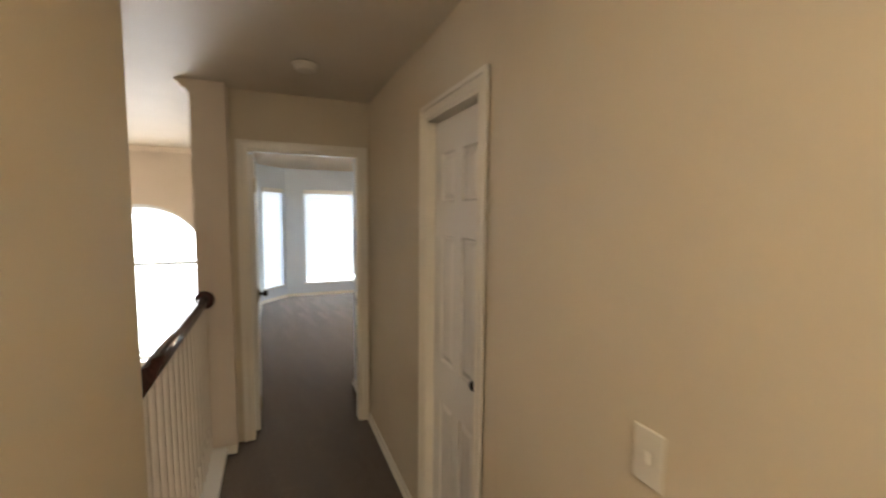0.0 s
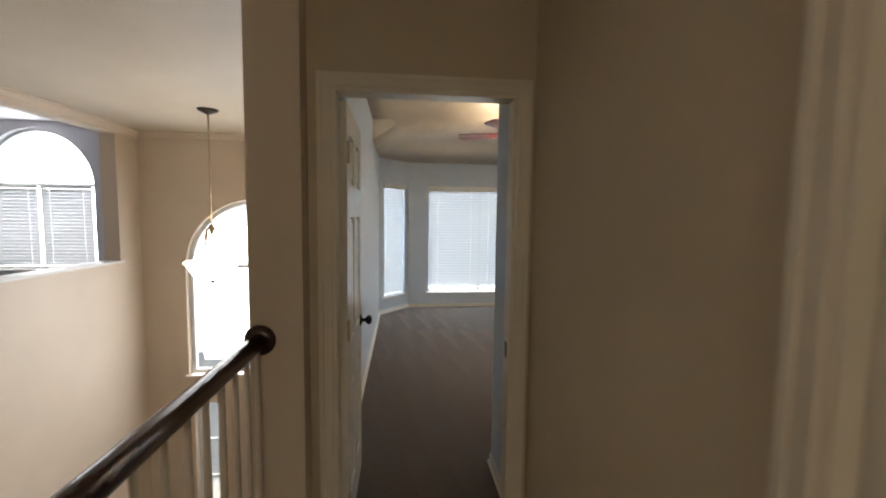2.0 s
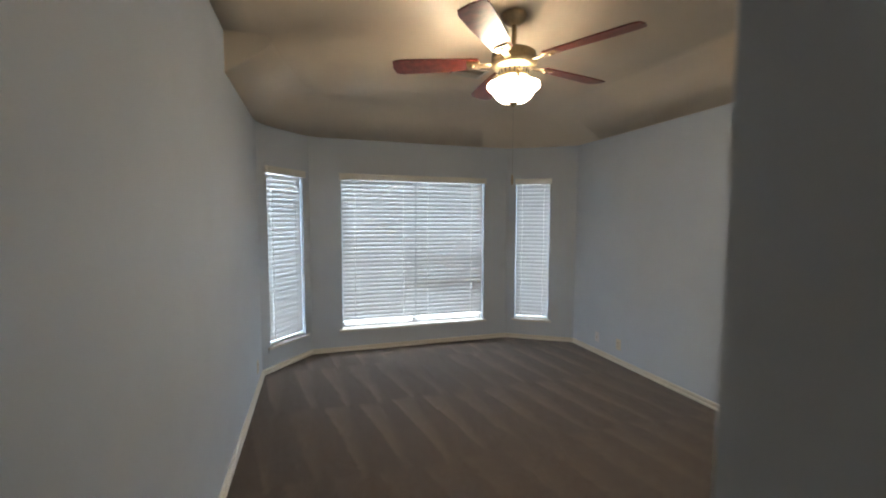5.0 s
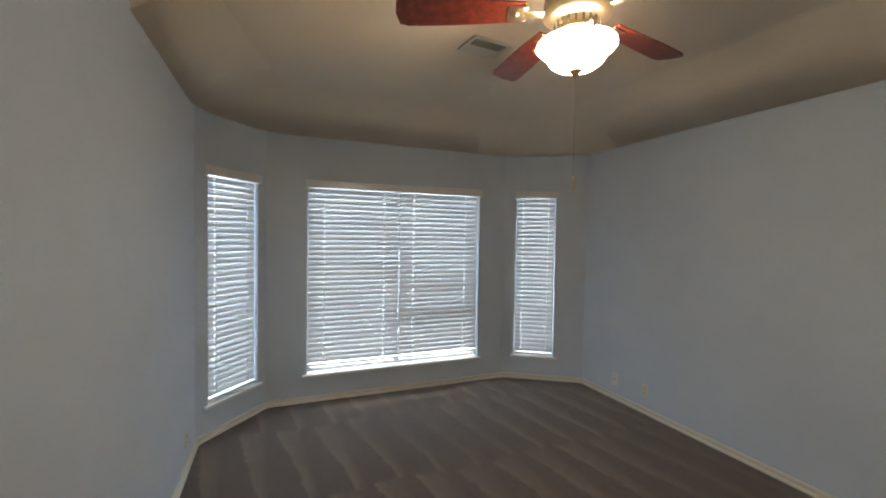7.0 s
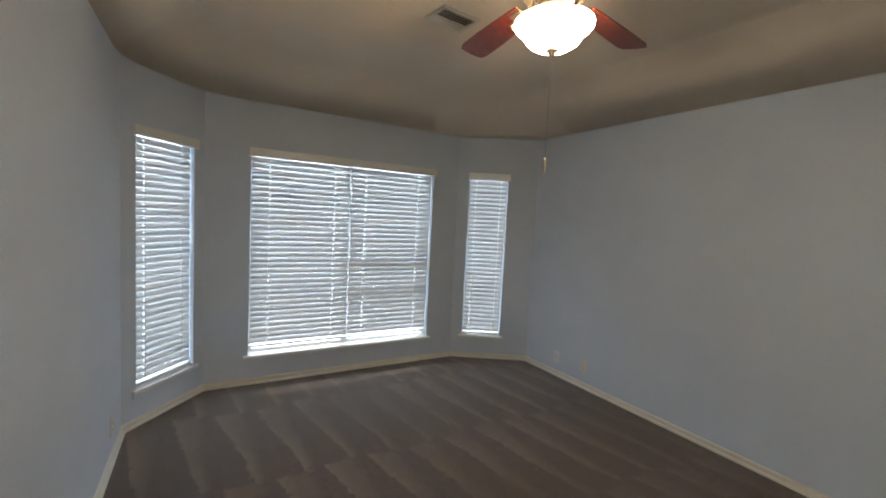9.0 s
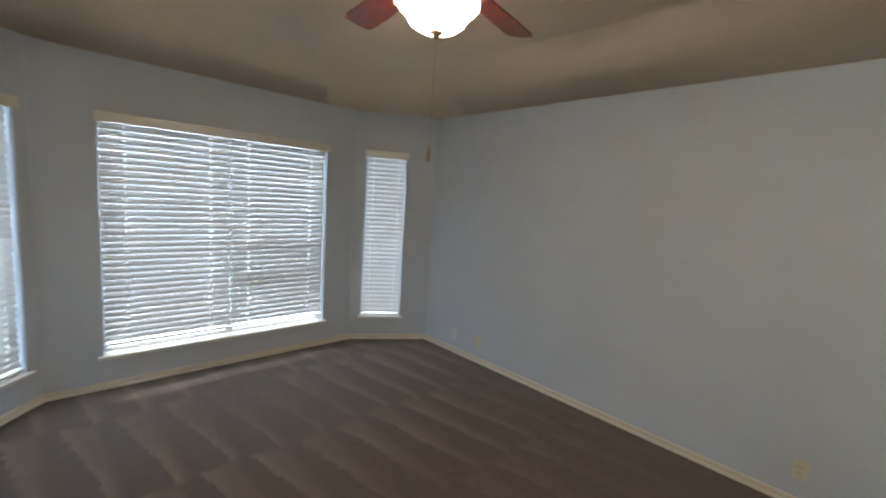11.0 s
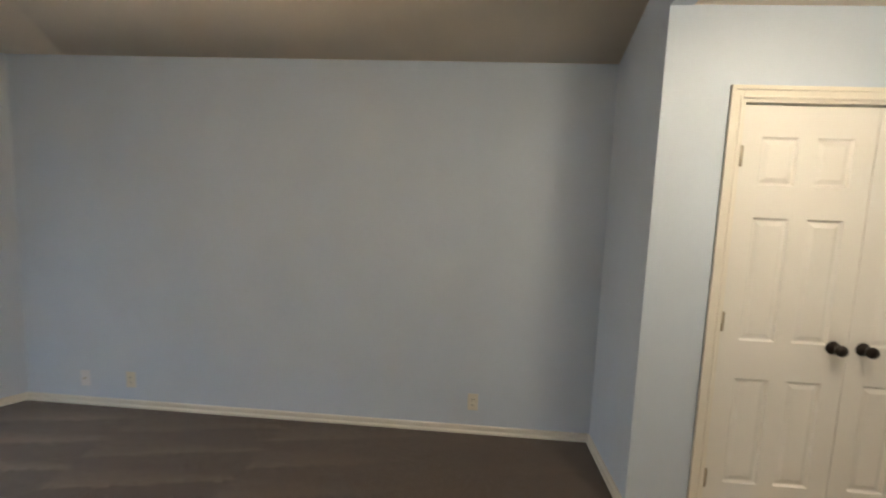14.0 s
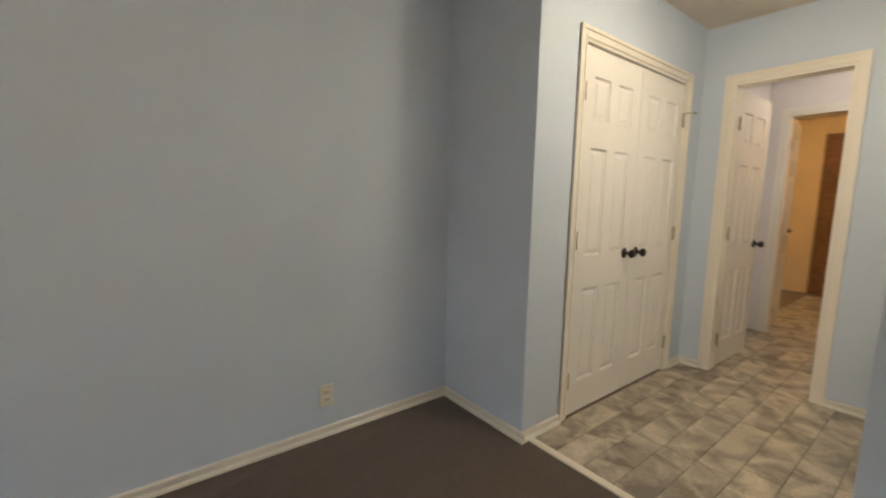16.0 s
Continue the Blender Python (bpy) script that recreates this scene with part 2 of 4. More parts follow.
def tube(bm, points, radius, segments=10):
    """A round bar along points."""
    pts = [Vector(p) for p in points]
    rings = []
    for i, p in enumerate(pts):
        d = (pts[min(i + 1, len(pts) - 1)] - pts[max(i - 1, 0)]).normalized()
        a = d.cross(Vector((0, 0, 1)) if abs(d.z) < 0.95 else Vector((1, 0, 0))).normalized()
        b = d.cross(a)
        rings.append([bm.verts.new(p + radius * (math.cos(t) * a + math.sin(t) * b)) for t in (2 * math.pi * k / segments for k in range(segments))])
    for a, b in zip(rings, rings[1:]):
        for i in range(segments):
            f = bm.faces.new((a[i], a[(i + 1) % segments], b[(i + 1) % segments], b[i]))
            f.smooth = True
    bm.faces.new(rings[0][::-1]), bm.faces.new(rings[-1])


def finish(bm, name, mat):
    bmesh.ops.recalc_face_normals(bm, faces=bm.faces[:])
    me = bpy.data.meshes.new(name)
    bm.to_mesh(me)
    bm.free()
    me.materials.append(mat)
    return me


def part(name, bm, mat, parent, label="", m=None):
    ob = new(name, finish(bm, name, mat))
    ob.parent = parent
    if m is not None:
        ob.matrix_basis = m
    return tagged(ob, label)


def shared(name, mesh, parent, m):
    ob = new(name, mesh)
    ob.parent, ob.matrix_basis = parent, m
    return ob


def thing(name, m, label, category, group="", kind=""):
    ob = new(name)
    ob.matrix_basis = m
    ob.empty_display_size = 0.1
    return tagged(ob, label, category, group, kind)


def structure(name, bm, mat, label, category):
    return tagged(new(name, finish(bm, name, mat)), label, category, kind="structure")


def along(p0, p1):
    """Local frame of a wall: x runs from p0 to p1, y points out of the room, z up. The room lies to the left of p0-p1."""
    d = (Vector((*p1, 0)) - Vector((*p0, 0)))
    u = d.normalized()
    o = Vector((u.y, -u.x, 0))
    return Matrix(((u.x, o.x, 0, p0[0]), (u.y, o.y, 0, p0[1]), (0, 0, 1, 0), (0, 0, 0, 1))), d.length


def wall(name, p0, p1, z0, z1, mat, label, thick=0.1, holes=()):
    """A straight wall with square holes (from, to, bottom, top) cut through."""
    m, length = along(p0, p1)
    bm = bmesh.new()
    xs = sorted({0, length, *[h[0] for h in holes], *[h[1] for h in holes]})
    for a, b in zip(xs, xs[1:]):
        cuts = [h for h in holes if h[0] < (a + b) / 2 < h[1]]
        if not cuts:
            box(bm, a, 0, z0, b, thick, z1, m)
        else:
            if cuts[0][2] > z0:
                box(bm, a, 0, z0, b, thick, cuts[0][2], m)
            if cuts[0][3] < z1:
                box(bm, a, 0, cuts[0][3], b, thick, z1, m)
    return structure(name, bm, mat, label, "wall")


def arch_wall(name, p0, p1, z0, z1, mat, label, thick, a, b, bottom, spring, rise, below=None):
    """A wall with an arched hole from a to b, and a square one (from, to, bottom, top) below it."""
    m, length = along(p0, p1)
    bm = bmesh.new()
    box(bm, 0, 0, z0, a, thick, z1, m)
    box(bm, b, 0, z0, length, thick, z1, m)
    if below:
        c, d, low, high = below
        box(bm, a, 0, z0, c, thick, bottom, m), box(bm, d, 0, z0, b, thick, bottom, m)
        box(bm, c, 0, z0, d, thick, low, m), box(bm, c, 0, high, d, thick, bottom, m)
    else:
        box(bm, a, 0, z0, b, thick, bottom, m)
    n, c, r = 28, (a + b) / 2, (b - a) / 2
    top = lambda x: spring + rise * math.sqrt(max(0, 1 - ((x - c) / r) ** 2))
    xs = [c - r * math.cos(math.pi * i / n) for i in range(n + 1)]
    for u, v in zip(xs, xs[1:]):
        vs = box(bm, u, 0, 0, v, thick, 1)
        for k, vert in enumerate(vs):
            x = u if k < 4 else v
            vert.co.z = z1 if k % 2 else top(x)
        bmesh.ops.transform(bm, matrix=m, verts=vs)
    return structure(name, bm, mat, label, "wall")


# ---- plan ----
WALL_TOP, FLAT, HALL_TOP, LOW = 2.415, 2.665, 2.42, -2.75
X_LEFT, X_RIGHT, Y_ENTRY = -0.10, 3.47, 2.75
BAY_L0, BAY_L1, BAY_R1, BAY_R0 = (-0.10, 7.30), (0.36, 7.84), (2.75, 7.84), (3.47, 7.385)
X_CLOSET, Y_CLOSET, Y_BATH, X_BLOCK, Y_BLOCK, X_ENTRY = 2.83, 3.375, 1.55, 1.655, 3.30, 0.81
SILL, HEAD = 0.25, 2.013

# walls of the bedroom
wall("wall_west", BAY_L0, (X_LEFT, Y_ENTRY), 0, FLAT + 0.05, M_BLUE, "pale blue painted bedroom wall behind the open door")
mL, lenL = along(BAY_L1, BAY_L0)
mC, lenC = along(BAY_R1, BAY_L1)
mR, lenR = along(BAY_R0, BAY_R1)
WIN_C = (0.308, 2.052)
WIN_L = (0.10, 0.10 + 0.50)
WIN_R = (0.31, 0.73)
wall("wall_bay_left", BAY_L1, BAY_L0, 0, WALL_TOP + 0.08, M_BLUE, "pale blue slanted bay wall with a narrow window", 0.14, [(*WIN_L, SILL, HEAD)])
wall("wall_bay_middle", BAY_R1, BAY_L1, 0, WALL_TOP + 0.08, M_BLUE, "pale blue bay wall with a wide double window", 0.14, [(*WIN_C, SILL, HEAD)])
wall("wall_bay_right", BAY_R0, BAY_R1, 0, WALL_TOP + 0.08, M_BLUE, "pale blue slanted bay wall with a narrow window", 0.14, [(*WIN_R, SILL, HEAD)])
wall("wall_east", (X_RIGHT, Y_CLOSET - 0.1), BAY_R0, 0, WALL_TOP + 0.08, M_BLUE, "long bare pale blue bedroom wall with outlets")
wall("wall_closet_side", (X_CLOSET + 0.1, Y_CLOSET), (X_RIGHT, Y_CLOSET), 0, FLAT + 0.05, M_BLUE, "pale blue side of the projecting closet")
wall("wall_closet_front", (X_CLOSET, Y_BATH), (X_CLOSET, Y_CLOSET), 0, FLAT + 0.05, M_BLUE, "pale blue closet front around the double doors", 0.1,
     [(1.815 - Y_BATH, 3.018 - Y_BATH, 0, 2.055)])
wall("wall_bathroom", (X_BLOCK, Y_BATH), (X_CLOSET, Y_BATH), 0, HALL_TOP + 0.1, M_BLUE, "pale blue wall with the bathroom doorway", 0.1,
     [(2.03 - X_BLOCK, 2.63 - X_BLOCK, 0, 2.055)])
wall("wall_vestibule", (X_BLOCK, Y_BLOCK), (X_BLOCK, Y_BATH), 0, FLAT + 0.05, M_BLUE, "pale blue side wall of the tiled vestibule")
wall("wall_block_front", (X_ENTRY + 0.1, Y_BLOCK), (X_BLOCK - 0.1, Y_BLOCK), 0, FLAT + 0.05, M_BLUE, "pale blue wall beside the vestibule opening")
wall("wall_entry", (X_ENTRY, Y_ENTRY), (X_ENTRY, Y_CLOSET), 0, FLAT + 0.05, M_BLUE, "pale blue wall with a light switch inside the entry")
wall("wall_entry_door", (X_LEFT, Y_ENTRY), (X_ENTRY, Y_ENTRY), 0, FLAT + 0.05, M_BLUE, "pale blue wall round the entry door", 0.06, [(-0.035 - X_LEFT, 0.725 - X_LEFT, 0, 2.036)])
wall("wall_vestibule_header", (X_BLOCK, Y_CLOSET), (X_CLOSET, Y_CLOSET), 2.456, FLAT + 0.05, M_BLUE, "pale blue header over the vestibule opening")
# walls of the hall and foyer
wall("wall_hall_east", (0.80, -2.5), (0.80, 2.665), 0, HALL_TOP + 0.1, M_TAN, "tan painted hall wall with a closed door", 0.1, [(0.875 + 2.5, 1.42 + 2.5, 0, 2.055)])
wall("wall_hall_end", (0.80, 2.665), (-0.13, 2.665), 0, HALL_TOP + 0.1, M_TAN, "tan painted end wall of the hall", 0.023, [(0.075, 0.835, 0, 2.036)])
wall("wall_hall_south", (-0.33, -2.5), (0.80, -2.5), 0, HALL_TOP + 0.1, M_TAN, "tan painted wall at the hall's start")
bm = bmesh.new()
box(bm, -0.33, -2.5, LOW, -0.175, 0.73, HALL_TOP + 0.1)
structure("wall_hall_west", bm, M_TAN, "tan painted hall wall that ends at the railing", "wall")
bm = bmesh.new()
box(bm, -0.33, 2.55, LOW, -0.13, 2.75, HALL_TOP + 0.1)
box(bm, -0.33, 2.75, LOW, -0.205, 5.86, HALL_TOP + 0.1)
structure("wall_foyer_east", bm, M_CREAM, "cream painted wall end beside the foyer void", "wall")
bm = bmesh.new()
box(bm, -0.33, 0.73, LOW, -0.20, 2.55, -0.26)
structure("wall_foyer_below", bm, M_CREAM, "cream painted foyer wall under the landing", "wall")
wall("wall_foyer_west", (-2.66, 5.86), (-2.66, -2.5), LOW, HALL_TOP + 0.1, M_CREAM, "cream foyer wall with a high opening to a loft", 0.15,
     [(5.86 - 5.51, 5.86 - 3.2, 1.01, 2.335)])
arch_wall("wall_foyer_north", (-0.33, 5.86), (-2.66, 5.86), LOW, HALL_TOP + 0.1, M_CREAM, "cream foyer wall with a tall arched window", 0.14,
          0.34, 1.87, -0.34, 0.91, 0.785, (1.56, 1.82, -2.55, -0.68))
wall("wall_foyer_south", (-2.66, -2.5), (-0.33, -2.5), LOW, HALL_TOP + 0.1, M_CREAM, "cream foyer wall behind the landing")
arch_wall("wall_loft_north", (-2.81, 7.35), (-6.6, 7.35), 0, 2.9, M_LILAC, "pale grey loft wall with an arched window", 0.14, 1.33, 2.82, 0.70, 1.91, 0.80)
wall("wall_loft_west", (-6.6, 7.35), (-6.6, 2.6), 0, 2.9, M_LILAC, "pale grey loft wall")
wall("wall_loft_south", (-6.6, 2.6), (-2.81, 2.6), 0, 2.9, M_LILAC, "pale grey loft wall")
wall("wall_loft_east", (-2.81, 5.86), (-2.81, 7.35), 0, 2.9, M_LILAC, "pale grey loft wall")

# floors
bm = bmesh.new()
box(bm, -0.18, -2.5, -0.25, 0.80, 0.73, 0)
box(bm, -0.20, 0.73, -0.25, 0.80, 2.70, 0)
structure("floor_hall", bm, M_CARPET, "dark taupe carpet in the hall", "floor")
bm = bmesh.new()
pts = [(-0.13, 2.70), (0.82, 2.70), (0.82, 3.26), (1.66, 3.26), (1.66, 3.33), (2.84, 3.33), (2.84, 3.36), (3.47, 3.36), (3.47, 7.40), (2.75, 7.85), (0.35, 7.85), (-0.13, 7.31)]
top = bm.faces.new([bm.verts.new((x, y, 0)) for x, y in pts])
ex = bmesh.ops.extrude_face_region(bm, geom=[top])
bmesh.ops.translate(bm, vec=(0, 0, -0.25), verts=[v for v in ex["geom"] if isinstance(v, bmesh.types.BMVert)])
structure("floor_bedroom", bm, M_CARPET, "dark taupe carpet with vacuum strokes, window-side sheen painted in", "floor")
bm = bmesh.new()
box(bm, -2.67, -2.5, LOW - 0.1, -0.3, 5.87, LOW)
structure("floor_foyer", bm, M_TILE, "tiled foyer floor one storey below", "floor")
bm = bmesh.new()
box(bm, -6.6, 2.6, -0.2, -2.81, 7.35, 0)
structure("floor_loft", bm, M_CARPET, "carpet of the loft room", "floor")
bm = bmesh.new()
box(bm, 1.56, -4.2, -0.25, 3.30, 3.33, -0.008)
structure("floor_vestibule", bm, M_GROUT, "grey stone-look plank tiles in the vestibule and bathroom", "floor")

# ceilings
bm = bmesh.new()
box(bm, -2.67, -2.5, HALL_TOP, 0.81, 2.70, HALL_TOP + 0.12)
box(bm, -2.67, 2.70, HALL_TOP, -0.32, 5.87, HALL_TOP + 0.12)
structure("ceiling_hall", bm, M_HALLCEIL, "beige hall and foyer ceiling", "ceiling")
bm = bmesh.new()
box(bm, -6.6, 2.6, 2.80, -2.81, 7.35, 2.88)
structure("ceiling_loft", bm, M_LILAC, "pale loft ceiling", "ceiling")
bm = bmesh.new()
box(bm, 1.58, Y_BATH - 0.05, 2.46, X_CLOSET + 0.05, Y_CLOSET - 0.02, 2.56)
structure("ceiling_vestibule", bm, M_CEIL, "beige ceiling of the vestibule", "ceiling")
bm = bmesh.new()
V = lambda *p: bm.verts.new(p)
Y0 = 5.93
lo = {k: V(*p, WALL_TOP) for k, p in dict(A=(X_LEFT, Y0), B=BAY_L0, C=BAY_L1, D=BAY_R1, E=BAY_R0, G=(X_RIGHT, 7.12), H=(2.56, BAY_R1[1]), F=(X_RIGHT, Y_CLOSET)).items()}
hi = {k: V(*p, FLAT) for k, p in dict(A=(0.26, Y0), B=(0.26, 7.10), C=(0.52, 7.34), D=(2.40, 7.34), E=(2.93, 6.96), F=(2.93, Y_CLOSET)).items()}
K = V(X_LEFT, Y0, FLAT)
for f in ((lo["A"], lo["B"], hi["B"], hi["A"]), (lo["B"], lo["C"], hi["C"], hi["B"]), (lo["C"], lo["H"], hi["D"], hi["C"]), (lo["H"], lo["G"], hi["E"], hi["D"]),
          (lo["D"], lo["E"], lo["G"], lo["H"]), (lo["G"], lo["F"], hi["F"], hi["E"]), (lo["A"], hi["A"], K)):
    bm.faces.new(f)
near = [V(2.93, Y_ENTRY, FLAT), V(X_LEFT, Y_ENTRY, FLAT)]
bm.faces.new([K, hi["A"], hi["B"], hi["C"], hi["D"], hi["E"], hi["F"], *near])
creases = [e for e in bm.edges if len(e.link_faces) == 2 and K not in e.verts and not (e.verts[0].co.z < 2.5 and e.verts[1].co.z < 2.5) and max(v.co.y for v in e.verts) - Y0 > 0.01]
bmesh.ops.bevel(bm, geom=creases, offset=0.17, segments=6, affect="EDGES", profile=0.5, clamp_overlap=True)
bmesh.ops.recalc_face_normals(bm, faces=bm.faces[:])
for f in bm.faces:
    f.smooth = abs(f.normal.y) < 0.9
ceil = structure("ceiling_bedroom", bm, M_CEIL, "beige tray ceiling with slanted edges", "ceiling")
sol = ceil.modifiers.new("thickness", "SOLIDIFY")
sol.thickness, sol.offset = 0.04, 1.0
# unseen slab added for shading; eave depth leaves sun on the lowest slats only
bm = bmesh.new()
box(bm, X_LEFT - 0.9, 2.7, 2.80, 4.3, 9.15, 2.86)
structure("roof_deck", bm, M_CEIL, "unseen roof deck above the bedroom, its eave sized to shade the blinds", "ceiling")

# ground outside
bm = bmesh.new()
bmesh.ops.create_grid(bm, x_segments=4, y_segments=4, size=1500, matrix=Matrix.Translation((0, 0, LOW - 0.3)))
structure("ground", bm, M_GRASS, "pale sunlit paving round the house", "ground")


# ---- trim ----
def baseboard(name, p0, p1, label="cream painted baseboard with a shoe moulding", mat=None):
    m, length = along(p0, p1)
    bm = bmesh.new()
    prof = [(0, 0), (-0.024, 0), (-0.024, 0.009), (-0.018, 0.015), (-0.009, 0.017), (-0.008, 0.037), (-0.013, 0.040), (-0.012, 0.046), (-0.006, 0.051), (0, 0.051)]
    ends = [[bm.verts.new((x, y, z)) for y, z in prof] for x in (0, length)]
    for i in range(len(prof)):
        j = (i + 1) % len(prof)
        bm.faces.new((ends[0][i], ends[0][j], ends[1][j], ends[1][i]))
    bm.faces.new(ends[0]), bm.faces.new(ends[1][::-1])
    bmesh.ops.transform(bm, matrix=m, verts=bm.verts[:])
    return structure(name, bm, mat or M_BASEGROOVE, label, "baseboard")


baseboard("baseboard_west", BAY_L0, (X_LEFT, Y_ENTRY))
baseboard("baseboard_bay_left", BAY_L1, BAY_L0)
baseboard("baseboard_bay_middle", BAY_R1, BAY_L1)
baseboard("baseboard_bay_right", BAY_R0, BAY_R1)
baseboard("baseboard_east", (X_RIGHT, Y_CLOSET), BAY_R0)
baseboard("baseboard_closet_side", (X_CLOSET - 0.026, Y_CLOSET), (X_RIGHT, Y_CLOSET))
baseboard("baseboard_closet_front", (X_CLOSET, 3.078), (X_CLOSET, Y_CLOSET))
baseboard("baseboard_closet_front", (X_CLOSET, Y_BATH), (X_CLOSET, 1.755))
baseboard("baseboard_bathroom", (2.69, Y_BATH), (X_CLOSET, Y_BATH))
baseboard("baseboard_bathroom", (X_BLOCK, Y_BATH), (1.97, Y_BATH))
baseboard("baseboard_vestibule", (X_BLOCK, Y_BLOCK), (X_BLOCK, Y_BATH))
baseboard("baseboard_block", (X_ENTRY + 0.1, Y_BLOCK), (X_BLOCK, Y_BLOCK))
baseboard("baseboard_entry", (X_ENTRY, Y_ENTRY), (X_ENTRY, Y_CLOSET))
baseboard("baseboard_hall_east", (0.80, 1.48), (0.80, 2.665))
baseboard("baseboard_hall_east", (0.80, -2.5), (0.80, 0.815))
baseboard("baseboard_column", (-0.13, 2.55), (-0.34, 2.55))
baseboard("baseboard_hall_west", (-0.175, 0.73), (-0.175, -2.5))


def crown(name, p0, p1, z, mat):
    m, length = along(p0, p1)
    bm = bmesh.new()
    prof = [(0, z), (-0.075, z), (-0.075, z - 0.012), (-0.055, z - 0.022), (-0.035, z - 0.05), (-0.014, z - 0.062), (-0.012, z - 0.078), (0, z - 0.078)]
    ends = [[bm.verts.new((x, y, zz)) for y, zz in prof] for x in (0, length)]
    for i in range(len(prof)):
        j = (i + 1) % len(prof)
        bm.faces.new((ends[0][i], ends[0][j], ends[1][j], ends[1][i]))
    bm.faces.new(ends[0]), bm.faces.new(ends[1][::-1])
    bmesh.ops.transform(bm, matrix=m, verts=bm.verts[:])
    return structure(name, bm, mat, "cream crown moulding under the foyer ceiling", "moulding")


crown("trim_crown_north", (-0.33, 5.86), (-2.66, 5.86), HALL_TOP - 0.001, M_CREAM)
crown("trim_crown_west", (-2.66, 5.86), (-2.66, 3.0), HALL_TOP - 0.001, M_CREAM)
crown("trim_crown_east", (-0.33, 2.55), (-0.33, 5.86), HALL_TOP - 0.001, M_CREAM)

bm = bmesh.new()
box(bm, -2.83, 3.2, 1.011, -2.635, 5.55, 1.035, bevel=0.006)
structure("trim_loft_ledge", bm, M_WHITE, "white ledge of the high loft opening", "ledge")
bm = bmesh.new()
box(bm, -0.335, 0.73, -0.25, -0.19, 2.55, 0.045, bevel=0.006)
box(bm, -0.35, 0.73, 0.02, -0.335, 2.55, 0.045, bevel=0.003)
structure("trim_landing_curb", bm, M_WHITE, "white painted curb under the balusters", "curb")
bm = bmesh.new()
box(bm, 1.657, 3.305, -0.01, 2.83, 3.345, 0.010, bevel=0.004)
structure("trim_threshold", bm, M_STRIP, "pale transition strip between carpet and tile", "threshold")


# ---- doors ----
def knob_mesh():
    bm = bmesh.new()
    lathe(bm, [(0, 0), (0.032, 0), (0.033, 0.004), (0.026, 0.010), (0.011, 0.014), (0.010, 0.030), (0.020, 0.036), (0.027, 0.046), (0.027, 0.056), (0.019, 0.066), (0, 0.069)], 20)
    return finish(bm, "knob", M_BRONZE)


def hinge_mesh():
    bm = bmesh.new()
    box(bm, -0.012, -0.006, -0.045, 0.012, 0.0, 0.045)
    tube(bm, [(0, -0.008, -0.048), (0, -0.008, 0.048)], 0.006, 8)
    return finish(bm, "hinge", M_NICKEL)


KNOB, HINGE = knob_mesh(), hinge_mesh()


def leaf(parent, m, width, height=2.03, knobs=(1, 1), knob_at="end", hinges=True, name="leaf"):
    """A six-panel leaf: x runs from the hinge, y 0 to 0.035 is its thickness. Panels and hardware are its parts."""
    t, stile, mid = 0.035, 0.105 * width / 0.76 + 0.01, 0.09 * width / 0.76 + 0.01
    rows = [(0.20, 0.74), (0.93, 1.52), (1.67, 1.89)]
    bm = bmesh.new()
    zb = 0.012
    xs = [0, stile, (width - mid) / 2, (width + mid) / 2, width - stile, width]
    for a, b in ((0, 1), (2, 3), (4, 5)):
        box(bm, xs[a], 0, zb, xs[b], t, height)
    zs = [zb, *[z for r in rows for z in r], height]
    for k in range(0, 8, 2):
        for a, b in ((1, 2), (3, 4)):
            box(bm, xs[a], 0, zs[k], xs[b], t, zs[k + 1])
    body = part(name, bm, M_DOOR, parent, m=m)
    for z0, z1 in rows:
        for a, b in ((1, 2), (3, 4)):
            bm = bmesh.new()
            x0, x1 = xs[a], xs[b]
            loops = []
            for side in (0, 1):
                y = lambda d: d if side == 0 else t - d
                rings = []
                for g, d in ((0.0, 0.001), (0.008, 0.011), (0.016, 0.011), (0.036, 0.003)):
                    rings.append([bm.verts.new(p) for p in ((x0 + g, y(d), z0 + g), (x1 - g, y(d), z0 + g), (x1 - g, y(d), z1 - g), (x0 + g, y(d), z1 - g))])
                for r0, r1 in zip(rings, rings[1:]):
                    for i in range(4):
                        bm.faces.new((r0[i], r0[(i + 1) % 4], r1[(i + 1) % 4], r1[i]))
                bm.faces.new(rings[-1])
            part("panel", bm, M_DOOR, body)
    kx = width - 0.065 if knob_at == "end" else 0.065
    if knobs[0]:
        shared("knob", KNOB, body, pose(kx, 0, 0.92, 90))
    if knobs[1]:
        shared("knob", KNOB, body, pose(kx, t, 0.92, -90))
    if hinges:
        for z in (0.22, 1.02, 1.80):
            shared("hinge", HINGE, body, pose(0.0, 0.002 if hinges == 1 else t, z, 0, 0, 0 if hinges == 1 else 180))
    return body


def casing_bm(a, b, top, y, out):
    """Moulded trim round a doorway, on the face at y; out is -1 or 1."""
    bm = bmesh.new()
    w = 0.058
    for (g0, g1, d) in ((0.0, w, 0.010), (0.004, 0.014, 0.014), (w - 0.020, w, 0.017)):
        y0, y1 = sorted((y, y + out * d))
        box(bm, a - g1, y0, 0, a - g0, y1, top + g1, bevel=0.002)
        box(bm, b + g0, y0, 0, b + g1, y1, top + g1, bevel=0.002)
        box(bm, a - g0, y0, top + g0, b + g0, y1, top + g1, bevel=0.002)
    return bm


